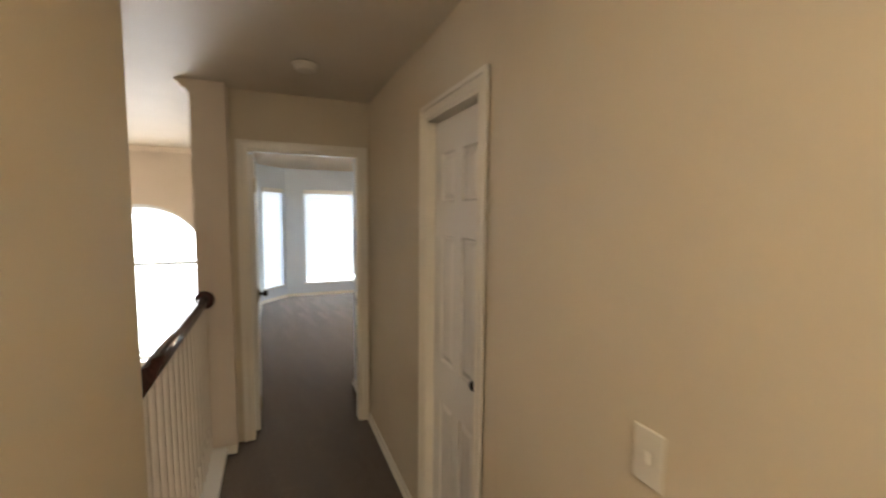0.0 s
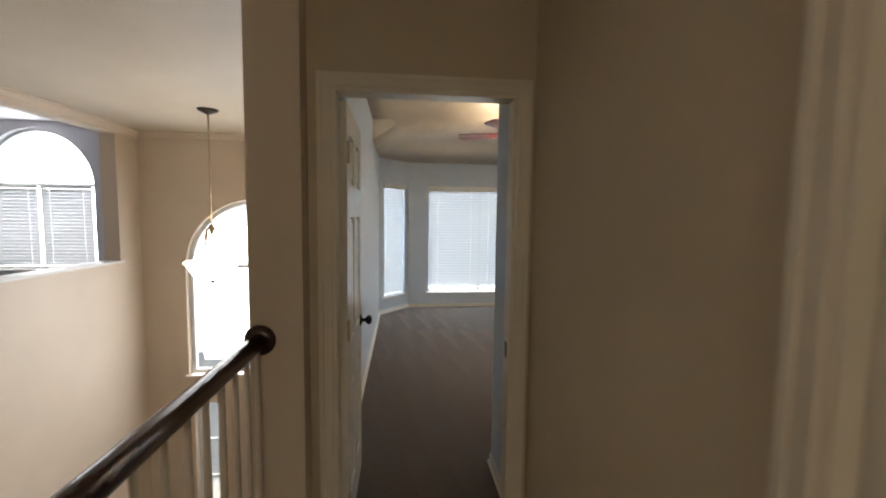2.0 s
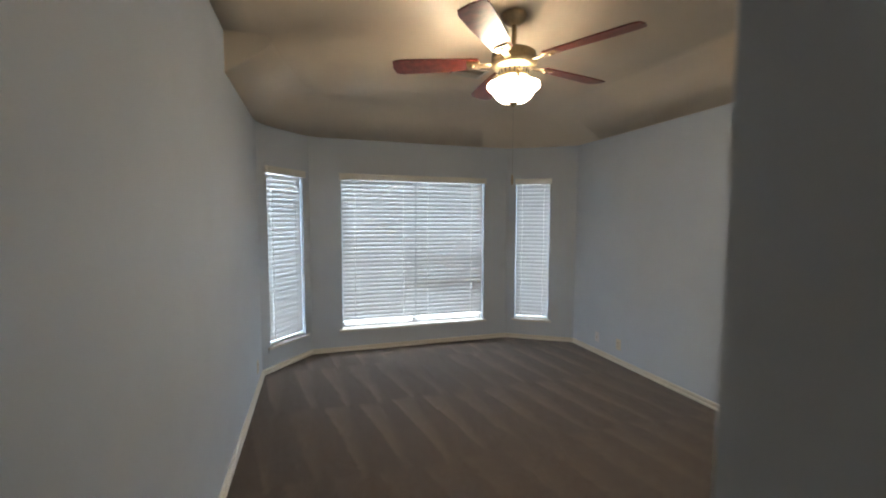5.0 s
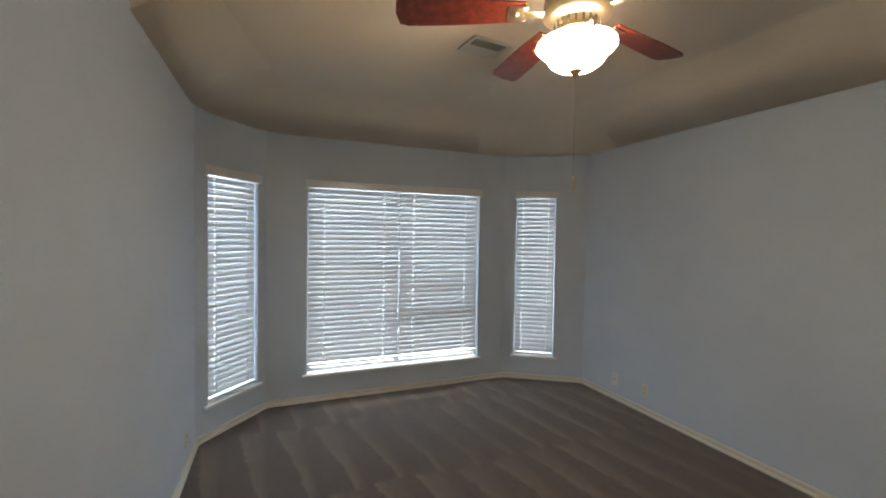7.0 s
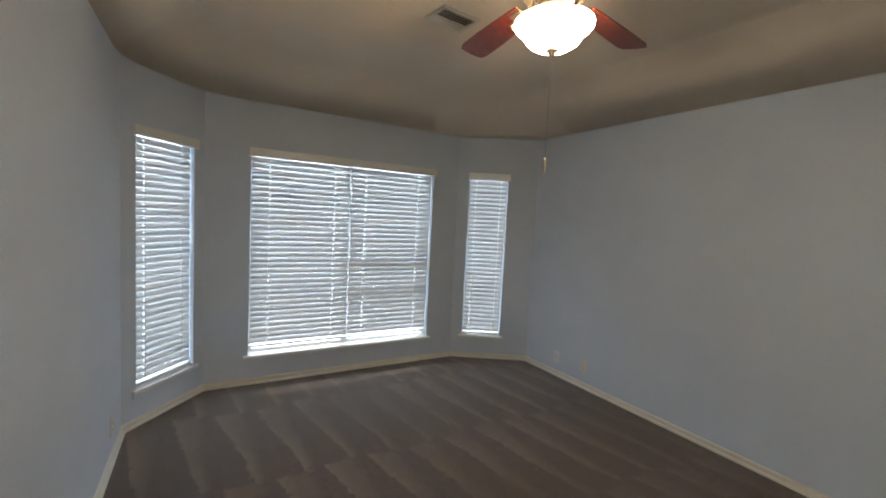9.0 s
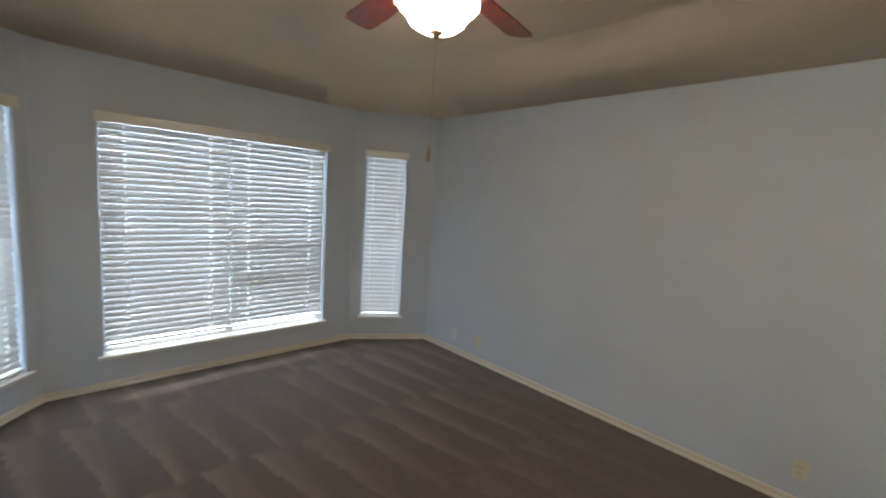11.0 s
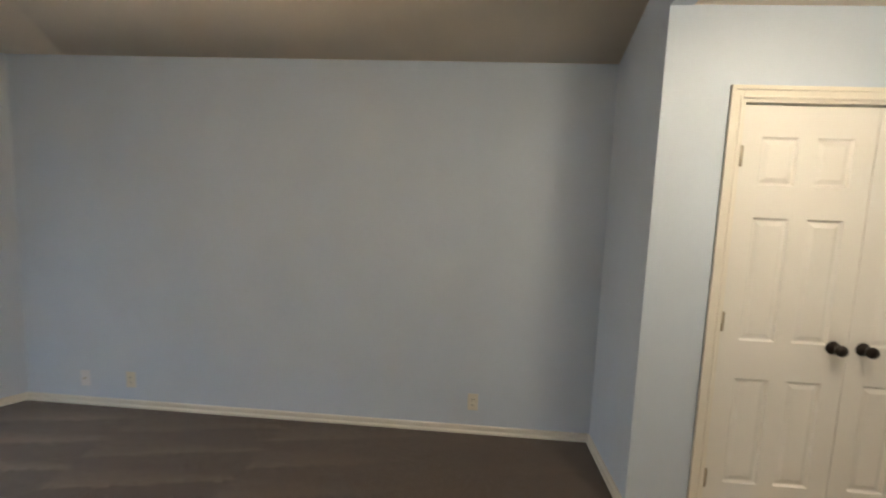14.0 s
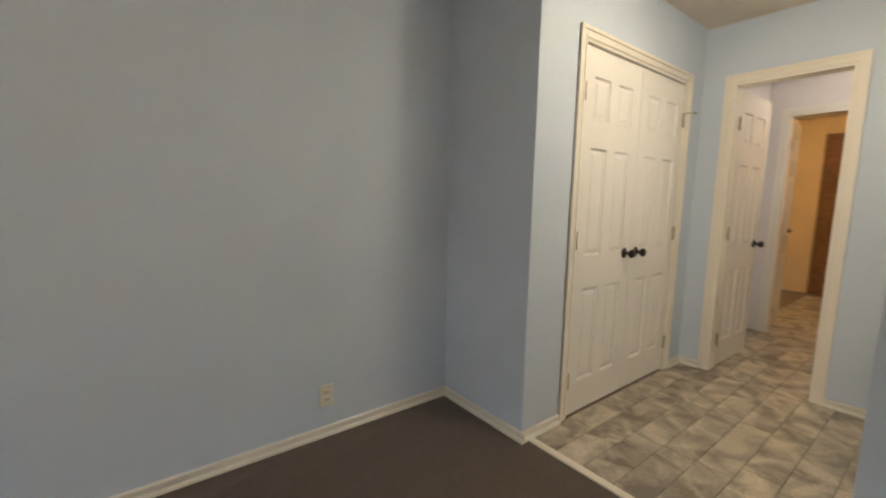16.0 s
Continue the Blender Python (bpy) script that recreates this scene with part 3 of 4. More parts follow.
def doorway(name, m, a, b, top, thick, label, casings=(True, True), mat=None):
    d = thing(name, m, label, "door", kind="structure")
    mat = mat or M_TRIM
    bm = bmesh.new()
    j = 0.014
    box(bm, a - 0.002, -0.004, 0, a + j, thick + 0.004, top), box(bm, b - j, -0.004, 0, b + 0.002, thick + 0.004, top)
    box(bm, a + j, -0.004, top - j, b - j, thick + 0.004, top)
    part("jamb", bm, mat, d)
    if casings[0]:
        part("casing", casing_bm(a, b, top, 0.001, -1), mat, d)
    if casings[1]:
        part("casing", casing_bm(a, b, top, thick - 0.001, 1), mat, d)
    return d


# entry door, open against the west wall
m, _ = along((0.80, 2.665), (-0.13, 2.665))
d = doorway("door_1", m, 0.075, 0.835, 2.036, 0.085, "open cream six-panel bedroom door in a moulded frame")
leaf(d, m.inverted() @ pose(0.010, 2.768, 0, 0, 0, 90.4), 0.65, 2.012)
bm = bmesh.new()
box(bm, 0.0885, 0.030, 0.905, 0.0905, 0.062, 0.975, bevel=0.0005)
box(bm, 0.0904, 0.038, 0.920, 0.0912, 0.054, 0.960)
part("strike_plate", bm, M_BRONZE, d, "dark bronze strike plate")
# closed door in the hall
m, _ = along((0.80, -2.5), (0.80, 2.665))
d = doorway("door_2", m, 3.375, 3.92, 2.055, 0.1, "closed cream six-panel door in the tan hall wall", (True, False))
hall_leaf = leaf(d, pose(3.905, 0.075, 0, 0, 0, 180), 0.515, knobs=(0, 0), hinges=False)
bm = bmesh.new()
lathe(bm, [(0, 0.002), (0.019, 0.002), (0.021, 0.007), (0.027, 0.007), (0.031, 0.003), (0.031, 0)], 24, pose(0.477, 0.035, 0.965, -90))
part("rosette", bm, M_NICKEL, hall_leaf, "round satin metal rosette")
bm = bmesh.new()
lathe(bm, [(0, 0.040), (0.014, 0.038), (0.020, 0.030), (0.018, 0.021), (0.009, 0.014), (0.009, 0.0025), (0, 0.0025)], 20, pose(0.477, 0.035, 0.965, -90))
part("pull_knob", bm, M_BRONZE, hall_leaf, "small dark knob")
bm = bmesh.new()
box(bm, 3.0, 0.13, 0, 4.0, 0.16, 2.3)
part("backing", bm, M_DOOR, d)
# closet double doors
m, _ = along((X_CLOSET, Y_BATH), (X_CLOSET, Y_CLOSET))
d = doorway("door_3", m, 1.815 - Y_BATH, 3.018 - Y_BATH, 2.055, 0.1, "closed pair of cream six-panel closet doors with bronze knobs", (True, False))
leaf(d, m.inverted() @ pose(X_CLOSET + 0.004, 1.832, 0, 0, 0, 90) @ Matrix.Translation((0, -0.035, 0)), 0.582, knobs=(0, 1), hinges=2)
leaf(d, m.inverted() @ pose(X_CLOSET + 0.004, 3.001, 0, 0, 0, -90), 0.582, knobs=(1, 0), hinges=1)
bm = bmesh.new()
tube(bm, [(0.29, -0.012, 1.845), (0.27, -0.03, 1.848), (0.232, -0.05, 1.85)], 0.004, 8)
tube(bm, [(0.232, -0.05, 1.85), (0.226, -0.053, 1.85)], 0.009, 10)
part("pin_stop", bm, M_NICKEL, d, "small metal hinge-pin stop")
bm = bmesh.new()
box(bm, 0.2, 0.2, 0, 1.7, 0.23, 2.3)
part("backing", bm, M_DOOR, d)
# bathroom door, open into the bathroom
m, _ = along((X_BLOCK, Y_BATH), (X_CLOSET, Y_BATH))
d = doorway("door_4", m, 2.03 - X_BLOCK, 2.63 - X_BLOCK, 2.055, 0.1, "open cream six-panel bathroom door in a moulded frame")
leaf(d, m.inverted() @ pose(2.616, 1.445, 0, 0, 0, -92), 0.60, hinges=1)

# ---- bathroom and the amber room past it ----
wall("wall_bathroom_inner", (2.82, Y_BATH - 0.1), (1.60, Y_BATH - 0.1), 0, 2.45, M_LILAC, "pale bathroom side of the doorway wall", 0.002, [(0.19, 0.79, 0, 2.055)])
wall("wall_bathroom_east", (2.82, 0.05), (2.82, Y_BATH - 0.1), 0, 2.45, M_LILAC, "pale bathroom wall behind the open door")
wall("wall_bathroom_west", (1.60, Y_BATH - 0.1), (1.60, 0.05), 0, 2.45, M_LILAC, "pale bathroom wall")
wall("wall_bathroom_far", (1.60, 0.05), (2.82, 0.05), 0, 2.45, M_LILAC, "pale bathroom wall with a second doorway", 0.1, [(0.46, 1.06, 0, 2.055)])
wall("wall_amber_east", (3.20, -2.7), (3.20, -0.05), 0, 2.45, M_AMBER, "amber lit wall of the far room")
wall("wall_amber_west", (1.60, -0.05), (1.60, -2.7), 0, 2.45, M_AMBER, "amber lit wall of the far room")
wall("wall_amber_far", (1.60, -2.7), (3.20, -2.7), 0, 2.45, M_AMBER, "amber lit end wall of the far room")
wall("wall_amber_near", (3.20, -0.052), (2.82, -0.052), 0, 2.45, M_AMBER, "amber lit wall beside the second doorway", 0.09)
bm = bmesh.new()
box(bm, 1.5, -2.8, 2.43, 3.3, Y_BATH - 0.102, 2.5)
structure("ceiling_bathroom", bm, M_CEIL, "pale bathroom ceiling", "ceiling")
m, _ = along((1.60, 0.05), (2.82, 0.05))
d = doorway("door_5", m, 0.46, 1.06, 2.055, 0.1, "open cream door of the far lit room", mat=M_WHITE)
body = leaf(d, m.inverted() @ pose(2.650, -0.06, 0, 0, 0, -84), 0.57, knobs=(0, 0), hinges=1)
for s in (0, 1):
    bm = bmesh.new()
    y = -0.02 if s == 0 else 0.055
    lathe(bm, [(0, 0), (0.026, 0), (0.026, 0.008), (0.010, 0.012), (0.010, 0.03), (0, 0.03)], 16, pose(0.51, 0.0 if s == 0 else 0.035, 0.97, 90 if s == 0 else -90))
    tube(bm, [(0.51, y - 0.008 if s == 0 else y + 0.008, 0.97), (0.46, y - 0.008 if s == 0 else y + 0.008, 0.97), (0.40, y - 0.006 if s == 0 else y + 0.006, 0.966)], 0.008, 8)
    part("lever", bm, M_BRONZE, body, "dark bronze door lever")
panel = thing("wood_panel_door", pose(2.60, -2.69, 0), "tall dark brown wooden door in the amber room", "door", kind="structure")
bm = bmesh.new()
box(bm, -0.45, 0, 0.01, 0.26, 0.04, 2.2, bevel=0.004)
part("leaf", bm, M_BROWN, panel)
for z0, z1 in ((0.15, 0.95), (1.1, 2.05)):
    bm = bmesh.new()
    box(bm, -0.36, 0.038, z0, 0.17, 0.052, z1, bevel=0.006)
    part("panel", bm, M_BROWN, panel)


def dome_light(place, label, mat, radius=0.15):
    d = thing("ceiling_light", Matrix.Translation(place), label, "ceiling light")
    bm = bmesh.new()
    lathe(bm, [(0, 0), (radius + 0.015, 0), (radius + 0.015, -0.018), (radius, -0.025), (0, -0.025)], 32)
    part("base", bm, M_PEWTER, d, "pewter rim")
    bm = bmesh.new()
    lathe(bm, [(radius - 0.004, -0.025), (radius - 0.01, -0.05), (radius * 0.75, -0.082), (radius * 0.4, -0.10), (0, -0.106)], 32)
    part("shade", bm, mat, d, "lit frosted glass dome")
    return d


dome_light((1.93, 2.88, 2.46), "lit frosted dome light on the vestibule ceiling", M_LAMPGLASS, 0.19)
dome_light((2.15, 0.7, 2.43), "lit frosted dome light on the bathroom ceiling", M_BATHGLASS, 0.13)
dome_light((0.28, -1.35, HALL_TOP), "lit frosted dome light on the hall ceiling", M_HALLGLASS, 0.13)
dome_light((2.3, -1.4, 2.43), "lit frosted dome light in the amber room", material("lit_amber_glass", (0.9, 0.8, 0.6), 0.4, emit=(1.0, 0.70, 0.36), emit_strength=66))


# ---- windows and blinds ----
def window_unit(name, m, a, b, label, mullions=(), rails=((0.0, 1.0, 1.06),), low=SILL, high=HEAD):
    w = thing(name, m, label, "window", kind="structure")
    f = 0.035
    bm = bmesh.new()
    box(bm, a, 0.085, low, a + f, 0.135, high), box(bm, b - f, 0.085, low, b, 0.135, high)
    box(bm, a + f, 0.085, low, b - f, 0.135, low + f), box(bm, a + f, 0.085, high - f, b - f, 0.135, high)
    part("window_frame", bm, M_VINYL, w)
    for x in mullions:
        bm = bmesh.new()
        box(bm, x - 0.03, 0.088, low + f, x + 0.03, 0.132, high - f)
        part("mullion", bm, M_VINYL, w)
    for x0, x1, z in rails:
        bm = bmesh.new()
        box(bm, a + x0 * (b - a) + f, 0.092, z - 0.028, a + x1 * (b - a) - f, 0.128, z + 0.028)
        part("meeting_rail", bm, M_VINYL, w)
    edges = [a + f, *mullions, b - f]
    for x0, x1 in zip(edges, edges[1:]):
        bm = bmesh.new()
        box(bm, x0, 0.108, low + f, x1, 0.112, high - f)
        p = part("pane", bm, M_GLASS, w)
        p.visible_shadow = False
    bm = bmesh.new()
    box(bm, a - 0.036, -0.030, low - 0.022, b + 0.036, 0.0, low + 0.004, bevel=0.006)
    box(bm, a + 0.001, 0.0, low - 0.004, b - 0.001, 0.085, low + 0.004)
    part("window_sill", bm, M_WHITE, w)
    bm = bmesh.new()
    box(bm, a - 0.03, -0.014, low - 0.055, b + 0.03, -0.001, low - 0.022, bevel=0.003)
    part("apron", bm, M_BLUE, w)
    return w


def slat_mesh(length, holes, width=0.05):
    """A thin slat, slightly crowned, hung room edge down, with slots where the ladder cords run through."""
    bm = bmesh.new()

    def strip(x0, x1, cuts):
        line = [(c, 1) for c in cuts] + [(c, 0) for c in cuts[::-1]]
        rings = [[bm.verts.new((x, c * width / 2, 0.003 * (1 - c * c) + 0.0026 * t)) for c, t in line] for x in (x0, x1)]
        for i in range(len(line)):
            j = (i + 1) % len(line)
            bm.faces.new((rings[0][i], rings[0][j], rings[1][j], rings[1][i]))
        bm.faces.new(rings[0]), bm.faces.new(rings[1][::-1])

    x = 0
    for h in holes:
        strip(x, h - 0.0045, (-1, -0.35, 0.35, 1))
        strip(h - 0.0045, h + 0.0045, (-1, -0.2)), strip(h - 0.0045, h + 0.0045, (0.2, 1))
        x = h + 0.0045
    strip(x, length, (-1, -0.35, 0.35, 1))
    return finish(bm, "slat", M_SLAT)


def blind(m, a, b, low, high, label, depth=0.038, valance=None, tilt=72):
    d = thing("window_blind", m, label, "window blind", "bedroom window blinds")
    pitch = 0.0475
    if valance:
        bm = bmesh.new()
        box(bm, valance[0], -0.032, high - 0.055, valance[1], -0.012, high + 0.018, bevel=0.005)
        box(bm, valance[0], -0.012, high - 0.055, valance[0] + 0.01, 0.0, high + 0.018), box(bm, valance[1] - 0.01, -0.012, high - 0.055, valance[1], 0.0, high + 0.018)
        part("valance", bm, M_WHITE, d)
    bm = bmesh.new()
    box(bm, a, depth - 0.02, high - 0.045, b, depth + 0.02, high - 0.005)
    part("headrail", bm, M_WHITE, d)
    cords = (0.17, 0.83) if b - a > 0.3 else (0.25, 0.75)
    me = slat_mesh(b - a, [f * (b - a) for f in cords])
    n = int((high - 0.06 - low - 0.03) / pitch)
    for i in range(n):
        z = high - 0.075 - i * pitch
        shared("slat", me, d, pose(a, depth, z, tilt + random.uniform(-0.7, 0.7), random.uniform(-0.06, 0.06), 0))
    zb = high - 0.075 - n * pitch
    bm = bmesh.new()
    box(bm, a, depth - 0.024, max(zb - 0.01, low + 0.012), b, depth + 0.024, max(zb + 0.008, low + 0.03), bevel=0.004)
    part("bottom_rail", bm, M_WHITE, d)
    for f in cords:
        x = a + f * (b - a)
        bm = bmesh.new()
        for y in (depth - 0.018, depth + 0.018):
            tube(bm, [(x, y, high - 0.04), (x, y, zb)], 0.0012, 5)
        part("ladder_cord", bm, M_WHITE, d)
    return d


cm = (WIN_C[0] + WIN_C[1]) / 2
window_unit("window_1", mC, *WIN_C, "wide white double window behind closed blinds", (cm,), ((0.0, 0.5, 1.04),))
window_unit("window_2", mL, *WIN_L, "narrow white side window behind closed blinds", (), ())
window_unit("window_3", mR, *WIN_R, "narrow white side window behind closed blinds", (), ())
bm = bmesh.new()
box(bm, WIN_C[0] + 0.04, 0.094, 0.72, cm - 0.03, 0.126, 0.79)
part("sash_rail", bm, M_VINYL, bpy.data.objects["window_1"], "bottom rail of the raised sash")
blind(mC, WIN_C[0] + 0.008, cm - 0.005, SILL + 0.045, HEAD, "white two-inch slat blind, closed, on the wide window", valance=(WIN_C[0] - 0.018, WIN_C[1] + 0.018))
blind(mC, cm + 0.005, WIN_C[1] - 0.008, SILL + 0.055, HEAD, "white two-inch slat blind, closed, on the wide window")
blind(mL, WIN_L[0] + 0.008, WIN_L[1] - 0.008, SILL, HEAD, "white slat blind on the narrow bay window", valance=(WIN_L[0] - 0.015, WIN_L[1] + 0.015))
blind(mR, WIN_R[0] + 0.008, WIN_R[1] - 0.008, SILL, HEAD, "white slat blind on the narrow bay window", valance=(WIN_R[0] - 0.015, WIN_R[1] + 0.015))


def arch_window(name, m, a, b, bottom, spring, rise, label, bars=(), uprights=()):
    w = thing(name, m, label, "window", kind="structure")
    c, r, n = (a + b) / 2, (b - a) / 2, 28
    bm = bmesh.new()
    f = 0.045
    arc = lambda k, s: (c - (r - s) * math.cos(math.pi * k / n), spring + (rise - s) * math.sin(math.pi * k / n))
    outer = [(a, bottom), *[arc(k, 0) for k in range(n + 1)], (b, bottom)]
    inner = [(a + f, bottom + f), *[arc(k, f) for k in range(n + 1)], (b - f, bottom + f)]
    vs = [[bm.verts.new((x, y, z)) for x, z in line] for y in (0.07, 0.125) for line in (outer, inner)]
    for i in range(len(outer)):
        j = (i + 1) % len(outer)
        bm.faces.new((vs[0][i], vs[0][j], vs[1][j], vs[1][i])), bm.faces.new((vs[2][i], vs[3][i], vs[3][j], vs[2][j]))
        bm.faces.new((vs[1][i], vs[1][j], vs[3][j], vs[3][i])), bm.faces.new((vs[0][i], vs[2][i], vs[2][j], vs[0][j]))
    part("window_frame", bm, M_VINYL, w)
    for z in bars:
        bm = bmesh.new()
        box(bm, a + f, 0.075, z - 0.02, b - f, 0.12, z + 0.02)
        part("transom", bm, M_VINYL, w)
    for x, z0, z1 in uprights:
        bm = bmesh.new()
        box(bm, x - 0.02, 0.078, z0, x + 0.02, 0.118, z1)
        part("mullion", bm, M_VINYL, w)
    bm = bmesh.new()
    pane = bm.faces.new([bm.verts.new((x, 0.1, z)) for x, z in inner])
    ex = bmesh.ops.extrude_face_region(bm, geom=[pane])
    bmesh.ops.translate(bm, vec=(0, 0.004, 0), verts=[v for v in ex["geom"] if isinstance(v, bmesh.types.BMVert)])
    part("pane", bm, M_GLASS, w).visible_shadow = False
    bm = bmesh.new()
    box(bm, a - 0.03, -0.03, bottom - 0.02, b + 0.03, 0.07, bottom + 0.004, bevel=0.005)
    part("window_sill", bm, M_WHITE, w)
    return w


mN, _ = along((-0.33, 5.86), (-2.66, 5.86))
arch_window("window_4", mN, 0.34, 1.87, -0.34, 0.91, 0.785, "tall arched foyer window with a transom bar", (0.92,))
side = thing("window_6", mN, "narrow bright sidelight window below the arched window", "window", kind="structure")
bm = bmesh.new()
for x0, z0, x1, z1 in ((1.56, -2.55, 1.585, -0.68), (1.795, -2.55, 1.82, -0.68), (1.585, -2.55, 1.795, -2.52), (1.585, -0.71, 1.795, -0.68)):
    box(bm, x0, 0.07, z0, x1, 0.125, z1)
part("window_frame", bm, M_VINYL, side)
for z in (-1.17, -1.63, -2.09):
    bm = bmesh.new()
    box(bm, 1.585, 0.085, z - 0.009, 1.795, 0.11, z + 0.009)
    part("muntin", bm, M_VINYL, side)
bm = bmesh.new()
box(bm, 1.585, 0.096, -2.52, 1.795, 0.100, -0.71)
part("pane", bm, M_GLASS, side).visible_shadow = False
mF, _ = along((-2.81, 7.35), (-6.6, 7.35))
arch_window("window_5", mF, 1.33, 2.82, 0.70, 1.91, 0.80, "arched loft window above a blind", (1.92,), ((2.075, 0.74, 1.91),))
b5 = blind(mF, 1.38, 2.05, 0.71, 1.91, "white slat blind in the loft window", depth=0.03)
b6 = blind(mF, 2.10, 2.77, 0.71, 1.91, "white slat blind in the loft window", depth=0.03)
tagged(b5, group="loft window blinds"), tagged(b6, group="loft window blinds")

# glowing panel added in place of the blown-out outdoors past the windows
M_BACKDROP = bpy.data.materials.new("glowing_backdrop")
M_BACKDROP.use_nodes = True
nn, ll = M_BACKDROP.node_tree.nodes, M_BACKDROP.node_tree.links
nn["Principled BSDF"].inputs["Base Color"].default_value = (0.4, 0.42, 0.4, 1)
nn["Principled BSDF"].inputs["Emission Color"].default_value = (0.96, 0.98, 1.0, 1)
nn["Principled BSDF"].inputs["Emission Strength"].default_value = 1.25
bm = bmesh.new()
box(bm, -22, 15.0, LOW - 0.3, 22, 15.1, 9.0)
structure("backdrop", bm, M_BACKDROP, "glowing backdrop panel for the blown-out outdoors past the windows", "backdrop")


# ---- ceiling fan ----
def ceiling_fan(x, y, turn):
    fan = thing("ceiling_fan", pose(x, y, FLAT, 0, 0, turn), "five-blade mahogany ceiling fan with a lit glass bowl", "ceiling fan")
    DROP = Matrix.Translation((0, 0, -0.045))
    bm = bmesh.new()
    lathe(bm, [(0, 0), (0.070, 0), (0.072, -0.012), (0.062, -0.035), (0.035, -0.055), (0.018, -0.062), (0, -0.062)], 32)
    part("canopy", bm, M_PEWTER, fan)
    bm = bmesh.new()
    tube(bm, [(0, 0, -0.06), (0, 0, -0.175)], 0.013, 14)
    part("downrod", bm, M_PEWTER, fan)
    bm = bmesh.new()
    lathe(bm, [(0, -0.135), (0.030, -0.137), (0.060, -0.150), (0.105, -0.160), (0.122, -0.172), (0.126, -0.190), (0.120, -0.205), (0.128, -0.212), (0.128, -0.236), (0.105, -0.252),
               (0.085, -0.262), (0.080, -0.290), (0.092, -0.300), (0.092, -0.312), (0, -0.312)], 40)
    house = part("motor_housing", bm, M_PEWTER, fan, "antique pewter motor housing", DROP)
    for k in range(20):
        bm = bmesh.new()
        box(bm, 0.074, -0.004, -0.288, 0.086, 0.004, -0.264)
        bmesh.ops.transform(bm, matrix=pose(0, 0, 0, 0, 0, k * 18), verts=bm.verts[:])
        part("vent_slot", bm, M_VENTDARK, house)
    for k in range(5):
        r = pose(0, 0, 0, 0, 0, 72 * k)
        bm = bmesh.new()
        pts = [(0.20, 0.050), (0.30, 0.058), (0.50, 0.070), (0.65, 0.072), (0.685, 0.060), (0.695, 0.0)]
        line = pts + [(px, -py) for px, py in pts[-2::-1]]
        lo_f = bm.faces.new([bm.verts.new((px, py, 0)) for px, py in line])
        ex2 = bmesh.ops.extrude_face_region(bm, geom=[lo_f])
        bmesh.ops.translate(bm, vec=(0, 0, 0.007), verts=[v for v in ex2["geom"] if isinstance(v, bmesh.types.BMVert)])
        blade = part("blade", bm, M_BLADE, fan, "mahogany stained blade", m=DROP @ r @ pose(0, 0, -0.222, 11))
        bm = bmesh.new()
        box(bm, 0.105, -0.018, -0.012, 0.20, 0.018, -0.004, bevel=0.003)
        box(bm, 0.19, -0.038, -0.009, 0.265, 0.038, -0.001, bevel=0.003)
        lathe(bm, [(0, -0.018), (0.014, -0.014), (0.016, -0.006), (0, -0.004)], 12, Matrix.Translation((0.235, 0, 0)))
        part("bracket", bm, M_PEWTER, blade, "cast pewter blade bracket")
    # light kit
    bm = bmesh.new()
    lathe(bm, [(0.136, -0.338), (0.146, -0.342), (0.148, -0.352), (0.140, -0.363), (0.120, -0.374), (0.112, -0.390), (0.098, -0.412), (0.072, -0.430), (0.040, -0.439), (0, -0.442),
               (0, -0.438), (0.038, -0.434), (0.069, -0.425), (0.094, -0.408), (0.107, -0.388), (0.115, -0.370), (0.135, -0.359), (0.143, -0.350), (0.136, -0.338)], 40)
    part("glass_bowl", bm, M_GLOW, fan, "glowing alabaster glass bowl", DROP)
    bm = bmesh.new()
    lathe(bm, [(0, -0.432), (0.024, -0.436), (0.026, -0.444), (0.014, -0.452), (0.010, -0.462), (0, -0.468)], 20)
    part("finial", bm, M_PEWTER, fan, m=DROP)
    for k in range(3):
        bm = bmesh.new()
        c, s = math.cos(2.09 * k), math.sin(2.09 * k)
        tube(bm, [(0.085 * c, 0.085 * s, -0.300), (0.120 * c, 0.120 * s, -0.322), (0.148 * c, 0.148 * s, -0.322), (0.162 * c, 0.162 * s, -0.336), (0.153 * c, 0.153 * s, -0.348)], 0.009, 10)
        part("bowl_arm", bm, M_PEWTER, fan, m=DROP)
    bm = bmesh.new()
    tube(bm, [(0.0, 0, -0.466), (0.001, 0, -0.66), (0, 0, -0.845)], 0.0004, 5)
    chain = part("pull_chain", bm, M_BRONZE, fan, m=DROP)
    bm = bmesh.new()
    lathe(bm, [(0, -0.843), (0.005, -0.846), (0.006, -0.865), (0.007, -0.885), (0.005, -0.90), (0, -0.905)], 12)
    part("pull_fob", bm, M_NICKEL, chain, "small metal pull fob")
    return fan


ceiling_fan(1.50, 5.22, 12)


